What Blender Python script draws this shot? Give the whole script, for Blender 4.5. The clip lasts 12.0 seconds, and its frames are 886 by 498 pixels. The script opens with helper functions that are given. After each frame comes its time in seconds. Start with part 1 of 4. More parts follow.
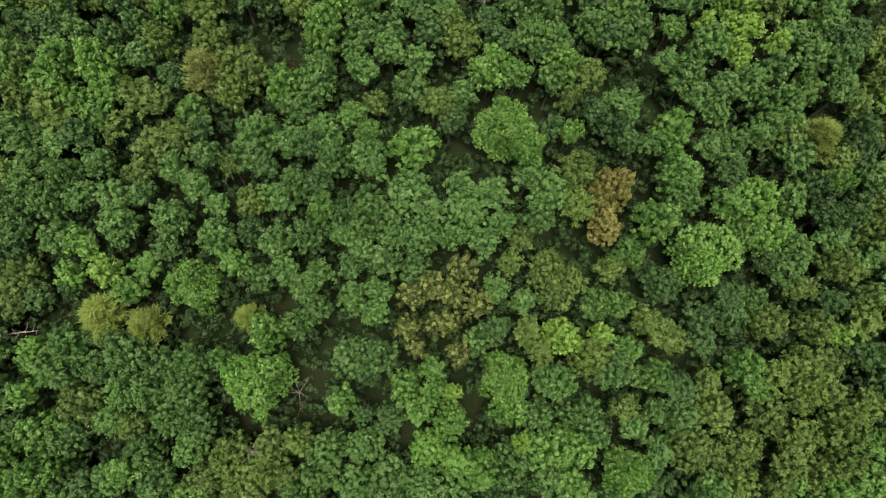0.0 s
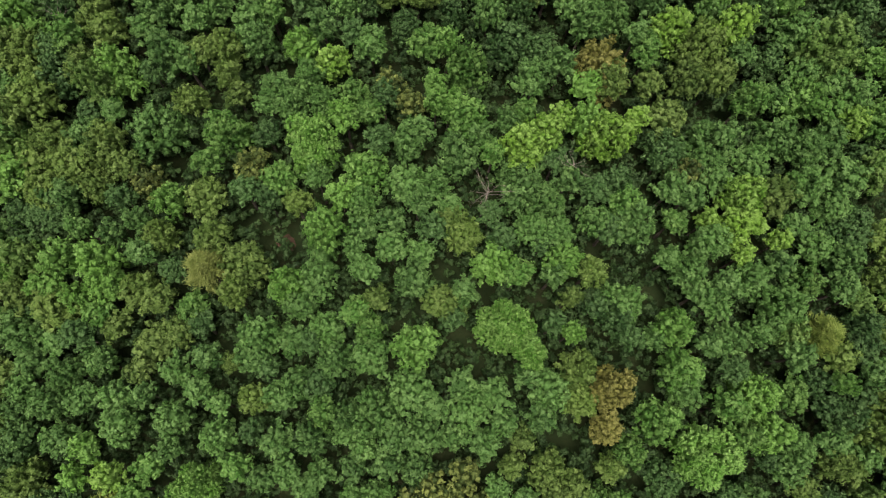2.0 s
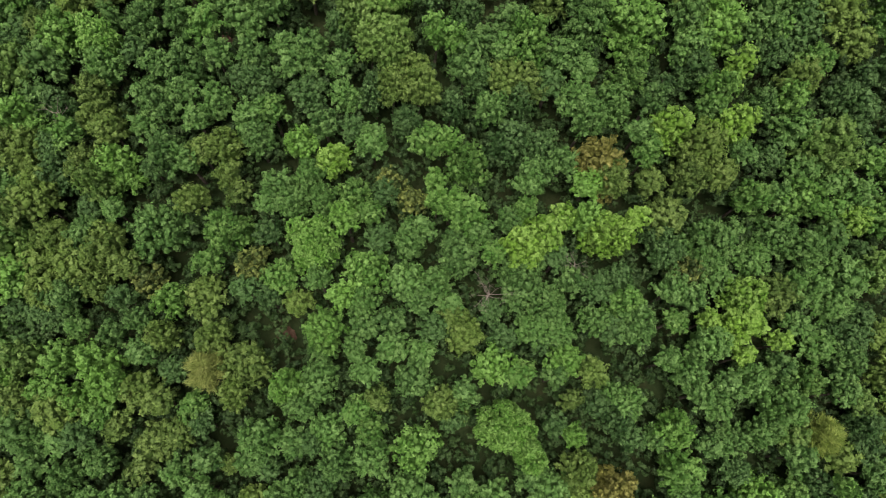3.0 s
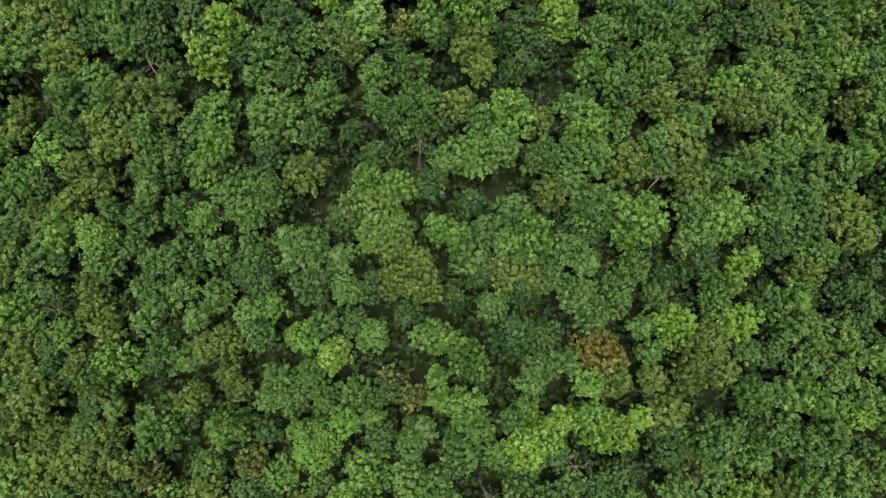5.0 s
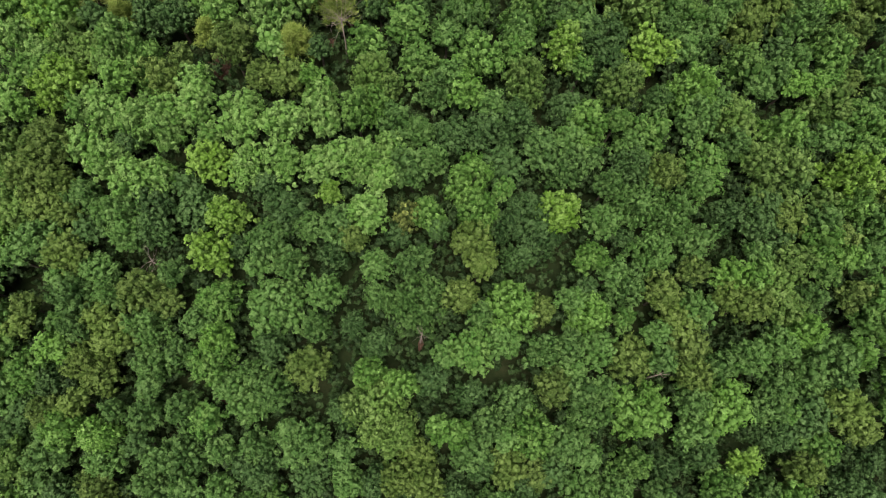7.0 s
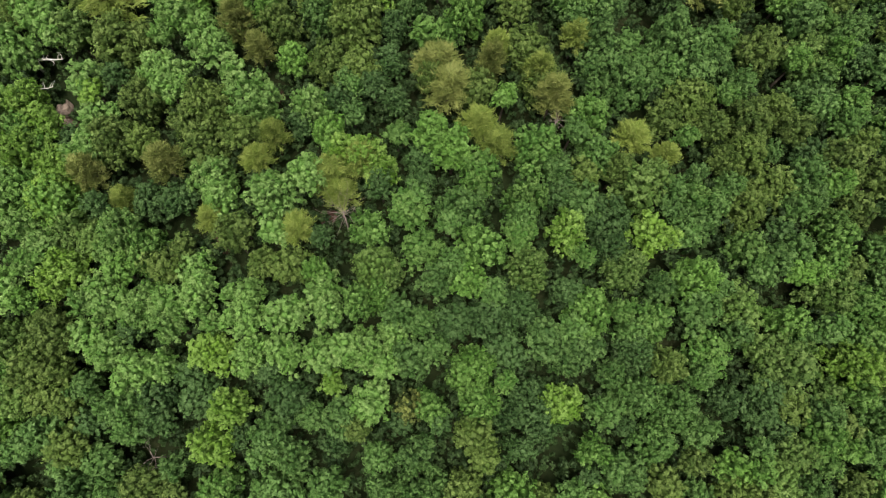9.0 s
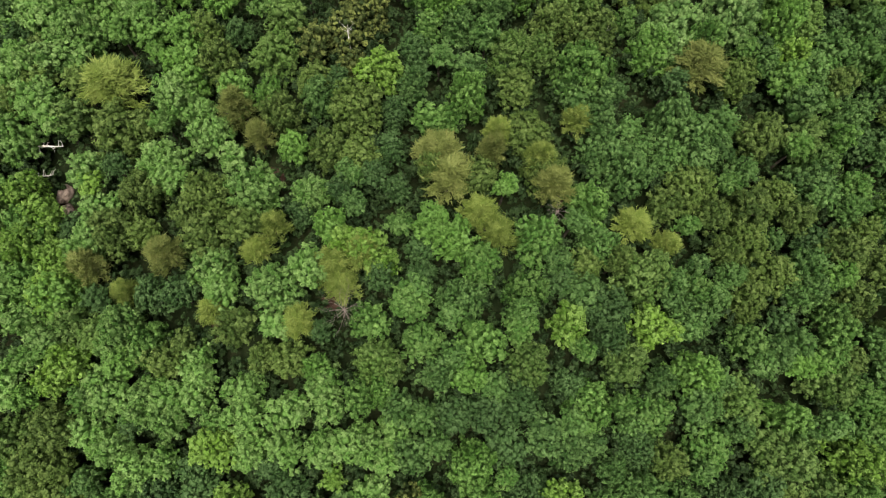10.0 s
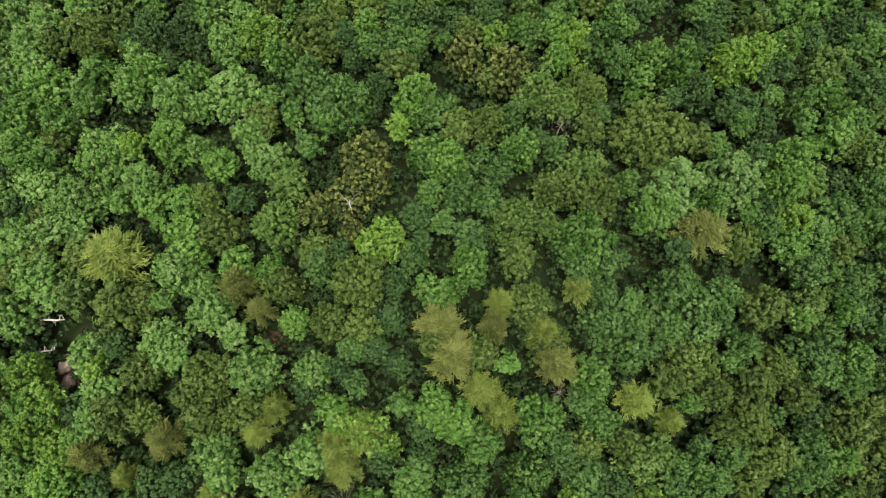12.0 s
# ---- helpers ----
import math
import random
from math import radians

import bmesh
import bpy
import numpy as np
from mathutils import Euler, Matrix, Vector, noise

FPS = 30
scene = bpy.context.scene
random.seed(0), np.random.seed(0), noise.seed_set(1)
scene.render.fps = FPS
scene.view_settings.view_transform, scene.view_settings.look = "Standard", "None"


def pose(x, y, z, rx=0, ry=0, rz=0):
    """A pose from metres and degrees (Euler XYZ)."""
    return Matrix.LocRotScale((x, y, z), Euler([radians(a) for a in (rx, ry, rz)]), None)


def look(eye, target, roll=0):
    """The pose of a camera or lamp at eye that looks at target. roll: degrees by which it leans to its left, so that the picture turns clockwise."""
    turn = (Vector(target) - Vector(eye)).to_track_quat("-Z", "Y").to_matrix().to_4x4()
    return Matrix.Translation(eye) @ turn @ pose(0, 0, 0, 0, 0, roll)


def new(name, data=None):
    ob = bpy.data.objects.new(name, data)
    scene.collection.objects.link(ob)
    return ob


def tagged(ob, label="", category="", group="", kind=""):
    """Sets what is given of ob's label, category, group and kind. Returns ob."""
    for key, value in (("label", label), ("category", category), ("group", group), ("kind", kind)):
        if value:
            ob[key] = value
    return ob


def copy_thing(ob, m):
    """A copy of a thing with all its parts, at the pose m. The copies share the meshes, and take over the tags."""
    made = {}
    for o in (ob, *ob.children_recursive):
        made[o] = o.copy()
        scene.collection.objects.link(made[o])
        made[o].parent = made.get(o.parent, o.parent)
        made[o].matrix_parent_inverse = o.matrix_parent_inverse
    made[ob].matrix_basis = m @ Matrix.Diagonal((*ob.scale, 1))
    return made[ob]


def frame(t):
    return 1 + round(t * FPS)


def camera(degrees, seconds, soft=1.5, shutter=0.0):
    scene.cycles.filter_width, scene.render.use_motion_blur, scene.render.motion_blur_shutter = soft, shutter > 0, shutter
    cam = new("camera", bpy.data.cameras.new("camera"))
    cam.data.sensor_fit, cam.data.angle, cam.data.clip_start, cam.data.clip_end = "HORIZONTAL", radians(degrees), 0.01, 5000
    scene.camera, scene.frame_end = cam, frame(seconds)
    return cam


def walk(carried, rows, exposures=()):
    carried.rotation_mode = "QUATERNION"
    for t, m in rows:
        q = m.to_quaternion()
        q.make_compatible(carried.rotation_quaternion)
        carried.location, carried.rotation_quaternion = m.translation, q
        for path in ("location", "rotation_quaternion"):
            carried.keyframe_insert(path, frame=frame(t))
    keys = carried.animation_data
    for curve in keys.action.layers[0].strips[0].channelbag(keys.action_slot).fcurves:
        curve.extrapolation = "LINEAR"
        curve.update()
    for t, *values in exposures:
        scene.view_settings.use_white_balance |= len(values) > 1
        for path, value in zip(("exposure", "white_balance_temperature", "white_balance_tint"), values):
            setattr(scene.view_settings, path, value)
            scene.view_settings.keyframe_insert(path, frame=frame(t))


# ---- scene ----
cam = camera(75.7, 12.0, soft=1.15)
METRES, EYE, TILT, LEAN, TURN = 140.0, 66.5, 16.0, 0.0, 0.0
ROWS = [
    (0.0, 0.0, 0.0, 0.0, 8.54, -86.36, -0.55),
    (0.5, -0.0062, 0.0379, 0.0022, 8.55, -86.41, -0.57),
    (1.0, -0.0126, 0.0791, 0.0047, 8.56, -86.45, -0.55),
    (1.5, -0.019, 0.1205, 0.0071, 8.56, -86.49, -0.53),
    (2.0, -0.0257, 0.1615, 0.0094, 8.57, -86.51, -0.55),
    (2.5, -0.0323, 0.2029, 0.0117, 8.59, -86.57, -0.55),
    (3.0, -0.0388, 0.2441, 0.014, 8.61, -86.6, -0.55),
    (5.0, -0.0657, 0.4104, 0.0224, 8.72, -86.9, -0.57),
    (5.5, -0.0723, 0.4516, 0.0244, 8.74, -86.95, -0.56),
    (6.0, -0.0791, 0.4926, 0.0264, 8.76, -86.96, -0.58),
    (6.5, -0.0857, 0.5342, 0.0284, 8.78, -87.04, -0.56),
    (7.0, -0.0925, 0.5752, 0.0303, 8.79, -87.06, -0.56),
    (9.0, -0.1196, 0.7398, 0.0376, 8.85, -87.2, -0.51),
    (9.5, -0.1261, 0.7812, 0.0394, 8.87, -87.26, -0.47),
    (10.0, -0.1331, 0.8219, 0.0412, 8.87, -87.25, -0.5),
    (10.5, -0.1399, 0.863, 0.0429, 8.88, -87.29, -0.5),
    (11.0, -0.1466, 0.9044, 0.0447, 8.9, -87.36, -0.48),
    (11.5, -0.1533, 0.9451, 0.0464, 8.92, -87.37, -0.46),
    (12.0, -0.1602, 0.9859, 0.0481, 8.94, -87.38, -0.47),
]
walk(cam, [(t, pose(0, 0, EYE, TILT, LEAN, TURN) @ pose(METRES * x, METRES * y, METRES * z, 90 + pitch, roll, yaw)) for t, x, y, z, yaw, pitch, roll in ROWS])


# ---- light ----
SUN_UP, SUN_TURN = 77.0, 190.0
sky_world = bpy.data.worlds.new("overcast_sky")
scene.world = sky_world
sky_world.use_nodes = True
wn = sky_world.node_tree
sky = wn.nodes.new("ShaderNodeTexSky")
sky.sky_type, sky.sun_disc = "NISHITA", False
sky.sun_elevation, sky.sun_rotation = radians(SUN_UP), radians(SUN_TURN)
sky.air_density, sky.dust_density, sky.ozone_density = 0.6, 9.0, 0.5
back = wn.nodes["Background"]
back.inputs["Strength"].default_value = 0.15
wn.links.new(sky.outputs["Color"], back.inputs["Color"])
sun = new("sun", bpy.data.lights.new("sun", "SUN"))
sun.data.energy, sun.data.angle, sun.data.color = 2.6, radians(38), (1.0, 0.95, 0.86)
# the sky's rotation runs clockwise from north, seen from above
sun.matrix_world = look((60 * math.sin(radians(SUN_TURN)) * math.cos(radians(SUN_UP)), 60 * math.cos(radians(SUN_TURN)) * math.cos(radians(SUN_UP)), 60 * math.sin(radians(SUN_UP))), (0, 0, 0))
scene.view_settings.exposure = 0.46


# ---- materials ----
def nodes_of(name):
    m = bpy.data.materials.new(name)
    m.use_nodes = True
    return m, m.node_tree.nodes, m.node_tree.links, m.node_tree.nodes["Principled BSDF"]


def foliage(name, dull, fresh, tips, glow=0.28, rough=0.6, tip=0.6):
    """Leaves: a tone for each tree, a tone for each leaf, and blotches through the crown."""
    m, n, k, shade = nodes_of(name)
    where, tree, leaf = n.new("ShaderNodeTexCoord"), n.new("ShaderNodeObjectInfo"), n.new("ShaderNodeNewGeometry")
    blotch = n.new("ShaderNodeTexNoise")
    blotch.inputs["Scale"].default_value, blotch.inputs["Detail"].default_value = 1.3, 4
    k.new(where.outputs["Object"], blotch.inputs["Vector"])
    base = n.new("ShaderNodeMix")
    base.data_type = "RGBA"
    base.inputs[6].default_value, base.inputs[7].default_value = (*dull, 1), (*fresh, 1)
    add = n.new("ShaderNodeMath")
    add.operation = "MULTIPLY_ADD"
    add.inputs[1].default_value = 0.95
    half = n.new("ShaderNodeMath")
    half.operation = "MULTIPLY"
    half.inputs[1].default_value = 0.2
    k.new(blotch.outputs["Fac"], half.inputs[0])
    k.new(tree.outputs["Random"], add.inputs[0])
    k.new(half.outputs[0], add.inputs[2])
    k.new(add.outputs[0], base.inputs[0])
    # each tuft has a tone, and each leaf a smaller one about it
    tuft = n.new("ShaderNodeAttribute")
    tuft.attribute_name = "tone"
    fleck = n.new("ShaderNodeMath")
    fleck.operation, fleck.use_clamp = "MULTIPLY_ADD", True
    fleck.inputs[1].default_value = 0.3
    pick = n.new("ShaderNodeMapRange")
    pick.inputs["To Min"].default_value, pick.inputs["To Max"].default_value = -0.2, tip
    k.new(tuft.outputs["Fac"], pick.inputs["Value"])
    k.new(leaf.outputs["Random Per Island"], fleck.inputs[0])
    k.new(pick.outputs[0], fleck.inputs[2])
    tipped = n.new("ShaderNodeMix")
    tipped.data_type = "RGBA"
    tipped.inputs[7].default_value = (*tips, 1)
    k.new(fleck.outputs[0], tipped.inputs[0])
    k.new(base.outputs[2], tipped.inputs[6])
    k.new(tipped.outputs[2], shade.inputs["Base Color"])
    shade.inputs["Roughness"].default_value = rough
    shade.inputs["Specular IOR Level"].default_value = 0.15
    thin = n.new("ShaderNodeBsdfTranslucent")
    k.new(tipped.outputs[2], thin.inputs["Color"])
    both = n.new("ShaderNodeMixShader")
    both.inputs[0].default_value = glow
    k.new(shade.outputs[0], both.inputs[1])
    k.new(thin.outputs[0], both.inputs[2])
    k.new(both.outputs[0], n["Material Output"].inputs["Surface"])
    return m


def rough_stuff(name, tones, scale, rough=0.9, bump=0.4):
    """Bark, soil or stone: three tones of noise at two scales, with relief."""
    m, n, k, shade = nodes_of(name)
    where = n.new("ShaderNodeTexCoord")
    wide, fine = n.new("ShaderNodeTexNoise"), n.new("ShaderNodeTexNoise")
    wide.inputs["Scale"].default_value, fine.inputs["Scale"].default_value = scale, scale * 9
    fine.inputs["Detail"].default_value = 6
    ramp = n.new("ShaderNodeValToRGB")
    ramp.color_ramp.elements.new(0.5)
    for e, c, p in zip(ramp.color_ramp.elements, tones, (0.3, 0.5, 0.7)):
        e.color, e.position = (*c, 1), p
    mixed = n.new("ShaderNodeMix")
    mixed.inputs[0].default_value = 0.5
    for tex in (wide, fine):
        k.new(where.outputs["Object"], tex.inputs["Vector"])
    k.new(wide.outputs["Fac"], mixed.inputs[2])
    k.new(fine.outputs["Fac"], mixed.inputs[3])
    k.new(mixed.outputs[0], ramp.inputs[0])
    k.new(ramp.outputs[0], shade.inputs["Base Color"])
    relief = n.new("ShaderNodeBump")
    relief.inputs["Strength"].default_value, relief.inputs["Distance"].default_value = bump, 0.05
    k.new(fine.outputs["Fac"], relief.inputs["Height"])
    k.new(relief.outputs[0], shade.inputs["Normal"])
    shade.inputs["Roughness"].default_value = rough
    shade.inputs["Specular IOR Level"].default_value = 0.08
    return m


BARK = rough_stuff("bark", ((0.03, 0.025, 0.018), (0.055, 0.047, 0.036), (0.1, 0.088, 0.07)), 2.0)
DEAD_WOOD = rough_stuff("dead_wood", ((0.13, 0.105, 0.09), (0.2, 0.165, 0.145), (0.29, 0.25, 0.22)), 3.0)
PALE_WOOD = rough_stuff("bleached_wood", ((0.35, 0.33, 0.29), (0.5, 0.48, 0.43), (0.62, 0.6, 0.55)), 3.0)
# litter and soil taken near black, with the trees' shade in the colour
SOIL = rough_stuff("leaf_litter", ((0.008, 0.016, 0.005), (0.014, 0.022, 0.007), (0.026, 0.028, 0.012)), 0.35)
CLAY = rough_stuff("reddish_earth", ((0.035, 0.022, 0.014), (0.06, 0.036, 0.025), (0.1, 0.065, 0.048)), 1.2)
STONE = rough_stuff("pale_rock", ((0.19, 0.15, 0.12), (0.31, 0.245, 0.195), (0.42, 0.35, 0.29)), 1.5)
LEAF = {
    "green": foliage("green_leaves", (0.025, 0.063, 0.014), (0.068, 0.152, 0.032), (0.140, 0.249, 0.074)),
    # a shaded copy of the green leaves, for trees below their neighbours
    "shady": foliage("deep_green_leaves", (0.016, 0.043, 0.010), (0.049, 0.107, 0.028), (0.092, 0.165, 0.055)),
    "bright": foliage("fresh_green_leaves", (0.035, 0.093, 0.015), (0.097, 0.212, 0.034), (0.184, 0.331, 0.083)),
    "olive": foliage("olive_leaves", (0.034, 0.066, 0.013), (0.083, 0.143, 0.026), (0.160, 0.235, 0.062)),
    "lime": foliage("lime_leaves", (0.060, 0.135, 0.014), (0.128, 0.248, 0.030), (0.225, 0.365, 0.085)),
    "khaki": foliage("khaki_needles", (0.092, 0.122, 0.028), (0.16, 0.198, 0.05), (0.24, 0.28, 0.085)),
    "russet": foliage("russet_leaves", (0.095, 0.1, 0.021), (0.145, 0.148, 0.035), (0.24, 0.238, 0.075)),
    "cool": foliage("blue_green_leaves", (0.024, 0.065, 0.010), (0.067, 0.160, 0.029), (0.149, 0.261, 0.068)),
    "tall": foliage("light_green_leaves", (0.066, 0.160, 0.022), (0.098, 0.228, 0.034), (0.230, 0.380, 0.105)),
    "feathery": foliage("yellowing_needles", (0.085, 0.13, 0.022), (0.168, 0.24, 0.044), (0.27, 0.345, 0.088)),
    "bronze": foliage("bronzed_leaves", (0.02, 0.038, 0.01), (0.044, 0.07, 0.017), (0.24, 0.285, 0.075), tip=0.68),
    "mossy": foliage("moss_green_leaves", (0.036, 0.078, 0.014), (0.091, 0.175, 0.034), (0.170, 0.264, 0.075)),
    # darker than real foliage: the shade under the crowns is put into this colour
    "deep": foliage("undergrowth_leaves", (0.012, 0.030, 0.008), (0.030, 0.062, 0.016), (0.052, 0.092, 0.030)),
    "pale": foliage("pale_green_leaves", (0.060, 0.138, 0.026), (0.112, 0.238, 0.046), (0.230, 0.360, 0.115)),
    "silver": foliage("silvery_green_leaves", (0.08, 0.17, 0.04), (0.115, 0.232, 0.056), (0.245, 0.372, 0.13)),
}


# ---- ground ----
def canopy(x, y):
    """The mean height of the tree tops: a hillside of 16 degrees that eases off past its shoulder."""
    rise = 7.0 + 0.287 * (max(-75.0, min(y, 120.9)) - 17.1) + 0.111 * max(0.0, min(y, 270.0) - 120.9)
    return rise + 0.05 * max(0.0, y - 270.0) + 0.03 * min(0.0, y + 75.0)


def ground_z(x, y):
    """The forest floor under it."""
    return canopy(x, y) - 9.0 + 0.5 * noise.noise((x * 0.05, y * 0.05, 0.0)) + 0.15 * noise.noise((x * 0.3, y * 0.3, 5.0))


def mesh_of(name, verts, faces, material, smooth=False):
    data = bpy.data.meshes.new(name)
    data.from_pydata([tuple(v) for v in verts], [], [tuple(f) for f in faces])
    data.materials.append(material)
    if smooth:
        data.polygons.foreach_set("use_smooth", [True] * len(data.polygons))
    data.update()
    return data


def sheet(name, xs, ys, material):
    verts = [(x, y, ground_z(x, y)) for y in ys for x in xs]
    w = len(xs)
    faces = [(j * w + i, j * w + i + 1, (j + 1) * w + i + 1, (j + 1) * w + i) for j in range(len(ys) - 1) for i in range(w - 1)]
    return new(name, mesh_of(name, verts, faces, material, True))


def steps(lo, near_lo, near_hi, hi, fine):
    """Close lines in the wood and ever wider ones towards the horizon."""
    inner = list(np.arange(near_lo, near_hi + 0.01, fine))
    grow = [fine * 1.6 ** i for i in range(1, 14)]
    down, up, a, b = [], [], near_lo, near_hi
    for g in grow:
        a, b = a - g, b + g
        if a > lo:
            down.append(a)
        if b < hi:
            up.append(b)
    return [lo] + down[::-1] + inner + up + [hi]


tagged(sheet("ground", steps(-1500, -120, 90, 1500, 1.5), steps(-1500, -50, 235, 1500, 1.5), SOIL), "forest floor of leaf litter and soil, its colour darkened for canopy shade", "ground", kind="structure")


# ---- trees ----
OCTA = np.array(((1, 0, 0), (-1, 0, 0), (0, 1, 0), (0, -1, 0), (0, 0, 1), (0, 0, -1)), float)
OCTA_FACES = np.array(((0, 2, 4), (2, 1, 4), (1, 3, 4), (3, 0, 4), (2, 0, 5), (1, 2, 5), (3, 1, 5), (0, 3, 5)))


def unit(v):
    return v / np.linalg.norm(v, axis=1)[:, None]


class Greenery:
    """Corners, faces and a tone for every tuft, gathered for one mesh."""

    def __init__(self):
        self.v, self.f, self.t, self.n = [], [], [], 0

    def add(self, verts, faces, tone):
        self.v.append(verts)
        self.f.append(faces + self.n)
        self.t.append(tone)
        self.n += len(verts)

    def tufts(self, rng, centres, out, radii, count, size, core=0.72, tone=None):
        """Tufts of leaves on a small dense heart; out: the way each one grows."""
        n = len(centres)
        tone = rng.random(n) if tone is None else tone
        c, r = np.repeat(centres, count, axis=0), np.repeat(radii, count)[:, None]
        grow = np.repeat(out, count, axis=0)
        way = unit(unit(rng.normal(size=(n * count, 3))) + 0.6 * grow)
        at = c + r * (way + 0.35 * grow) * rng.uniform(0.62, 1.15, (n * count, 1))
        up = unit(way + np.array((0, 0, 0.3)) + rng.normal(size=way.shape) * 0.34)
        along = unit(np.cross(up, rng.normal(size=way.shape)))
        across = np.cross(up, along)
        s = size * rng.uniform(0.7, 1.3, (n * count, 1))
        corners = np.stack([at - along * s * 0.5 + across * s * 0.36, at + along * s * 0.6 - up * s * 0.12, at - along * s * 0.5 - across * s * 0.36], axis=1)
        self.add(corners.reshape(-1, 3), np.arange(n * count * 3).reshape(-1, 3), np.repeat(tone, count * 3))
        self.hearts(rng, centres, np.asarray(radii) * core, (1, 1, 1), tone)

    def hearts(self, rng, centres, radii, stretch, tone):
        """Lumpy bodies under the leaves."""
        n = len(centres)
        v = np.asarray(centres)[:, None] + OCTA[None] * (np.asarray(radii)[:, None] * rng.uniform(0.8, 1.2, (n, 6)))[..., None] * np.array(stretch)
        self.add(v.reshape(-1, 3), (OCTA_FACES[None] + 6 * np.arange(n)[:, None, None]).reshape(-1, 3), np.repeat(tone, 6))

    def mesh(self, name, material):
        data = bpy.data.meshes.new(name)
        data.from_pydata(np.vstack(self.v).tolist(), [], np.vstack(self.f).tolist())
        data.materials.append(material)
        data.polygons.foreach_set("use_smooth", np.ones(len(data.polygons), bool))
        data.attributes.new("tone", "FLOAT", "POINT").data.foreach_set("value", np.concatenate(self.t))
        data.update()
        return data


def spread_out(points, least):
    """Of these points, those that keep that distance from all kept before them."""
    kept = []
    for i in range(len(points)):
        if not kept or np.min(np.sum((points[kept] - points[i]) ** 2, axis=1)) > least[i] ** 2:
            kept.append(i)
    return kept


def crown_boughs(rng, reach, dome, bough):
    """Boughs spread over a dome that is never quite round: their middles and radii, the rim at z 0."""
    swell = np.array((rng.uniform(0.8, 0.95), rng.uniform(0.92, 1.08), 1.0))
    way = unit(rng.normal(size=(260, 3)))
    way = way[way[:, 2] > -0.32]
    phase, lobes = rng.uniform(0, 6.28), rng.integers(3, 6)
    wave = 1 + 0.15 * np.sin(lobes * np.arctan2(way[:, 1], way[:, 0]) + phase) * (1 - np.clip(way[:, 2], 0, 1)) + rng.uniform(-0.3, 0.08, len(way))
    p = way * np.array((1, 1, dome)) * (reach - bough * 0.85) * wave[:, None] * swell
    radii = bough * rng.uniform(0.6, 1.2, len(p))
    kept = spread_out(p, radii * 1.25)
    # the crown hangs over to one side
    over = rng.uniform(-0.16, 0.16, 2) * reach
    return p[kept] + np.array((*over, 0)) * (p[kept][:, 2:] > 0), radii[kept]


def on_boughs(rng, boughs, radii, tuft, spacing, tries, low=-0.3):
    """Places and radii of tufts over the outsides of the boughs, and the way they grow."""
    pick = rng.integers(len(boughs), size=tries)
    mid = boughs.mean(axis=0) - np.array((0, 0, 0.5))
    way = unit(rng.normal(size=(tries, 3)) + 0.7 * unit(boughs - mid)[pick] + np.array((0, 0, 0.35)))
    p = boughs[pick] + way * radii[pick][:, None] * rng.uniform(0.8, 1.1, (tries, 1))
    inside = np.min(np.linalg.norm(p[:, None] - boughs[None], axis=2) / radii[None], axis=1) < 0.76
    ok = ~inside & (way[:, 2] > low)
    p, way = p[ok], way[ok]
    size = tuft * rng.uniform(0.6, 1.4, len(p))
    kept = spread_out(p, size * spacing)
    return p[kept], way[kept], size[kept]


def tube(verts, faces, a, b, ra, rb, sides=5, bend=0.0):
    """A tapered, slightly bent limb between two points."""
    a, b = Vector(a), Vector(b)
    way = (b - a).normalized()
    side = way.orthogonal().normalized()
    other = way.cross(side)
    first = len(verts)
    for f in (0.0, 0.5, 1.0):
        mid = a.lerp(b, f) + side * bend * math.sin(math.pi * f)
        r = ra + (rb - ra) * f
        for i in range(sides):
            t = 2 * math.pi * i / sides
            verts.append(mid + side * r * math.cos(t) + other * r * math.sin(t))
    for ring in range(2):
        for i in range(sides):
            j = (i + 1) % sides
            faces.append((first + ring * sides + i, first + ring * sides + j, first + (ring + 1) * sides + j, first + (ring + 1) * sides + i))
    faces.append(tuple(first + 2 * sides + i for i in range(sides)))


HEIGHT = 8.4
# tuft: radius; spacing: in tuft radii; count: leaves of a tuft; bough: radius; heart: how full the inside of the crown is
STYLES = {
    "billowy": dict(bough=1.0, tuft=0.43, spacing=1.62, count=24, leaf=0.3, heart=0.62),
    "tufted": dict(bough=0.95, tuft=0.34, spacing=2.15, count=20, leaf=0.28, heart=0.42),
    "fine": dict(bough=0.9, tuft=0.23, spacing=1.5, count=11, leaf=0.2, heart=0.72),
    "ragged": dict(bough=0.75, tuft=0.36, spacing=1.7, count=20, leaf=0.29, heart=0.48),
}
CLASSES = (1.6, 2.3, 3.3, 4.9)


def trunk_mesh(rng, fork, ends, start=None, girth=0.17):
    """A tapered, leaning trunk and the limbs that grow out of it."""
    verts, faces = [], []
    lean = rng.uniform(-0.2, 0.2, 2)
    half, top = (lean[0] * 0.4, lean[1] * 0.4, fork * 0.5), (lean[0], lean[1], fork)
    tube(verts, faces, (0, 0, -0.3), half, girth * 1.35, girth, 6)
    tube(verts, faces, half, top, girth, girth * 0.75, 6)
    for e in ends:
        tube(verts, faces, start or top, e, girth * 0.5, girth * 0.18, 4, rng.uniform(-0.25, 0.25))
    return mesh_of("trunk", verts, faces, BARK, True)


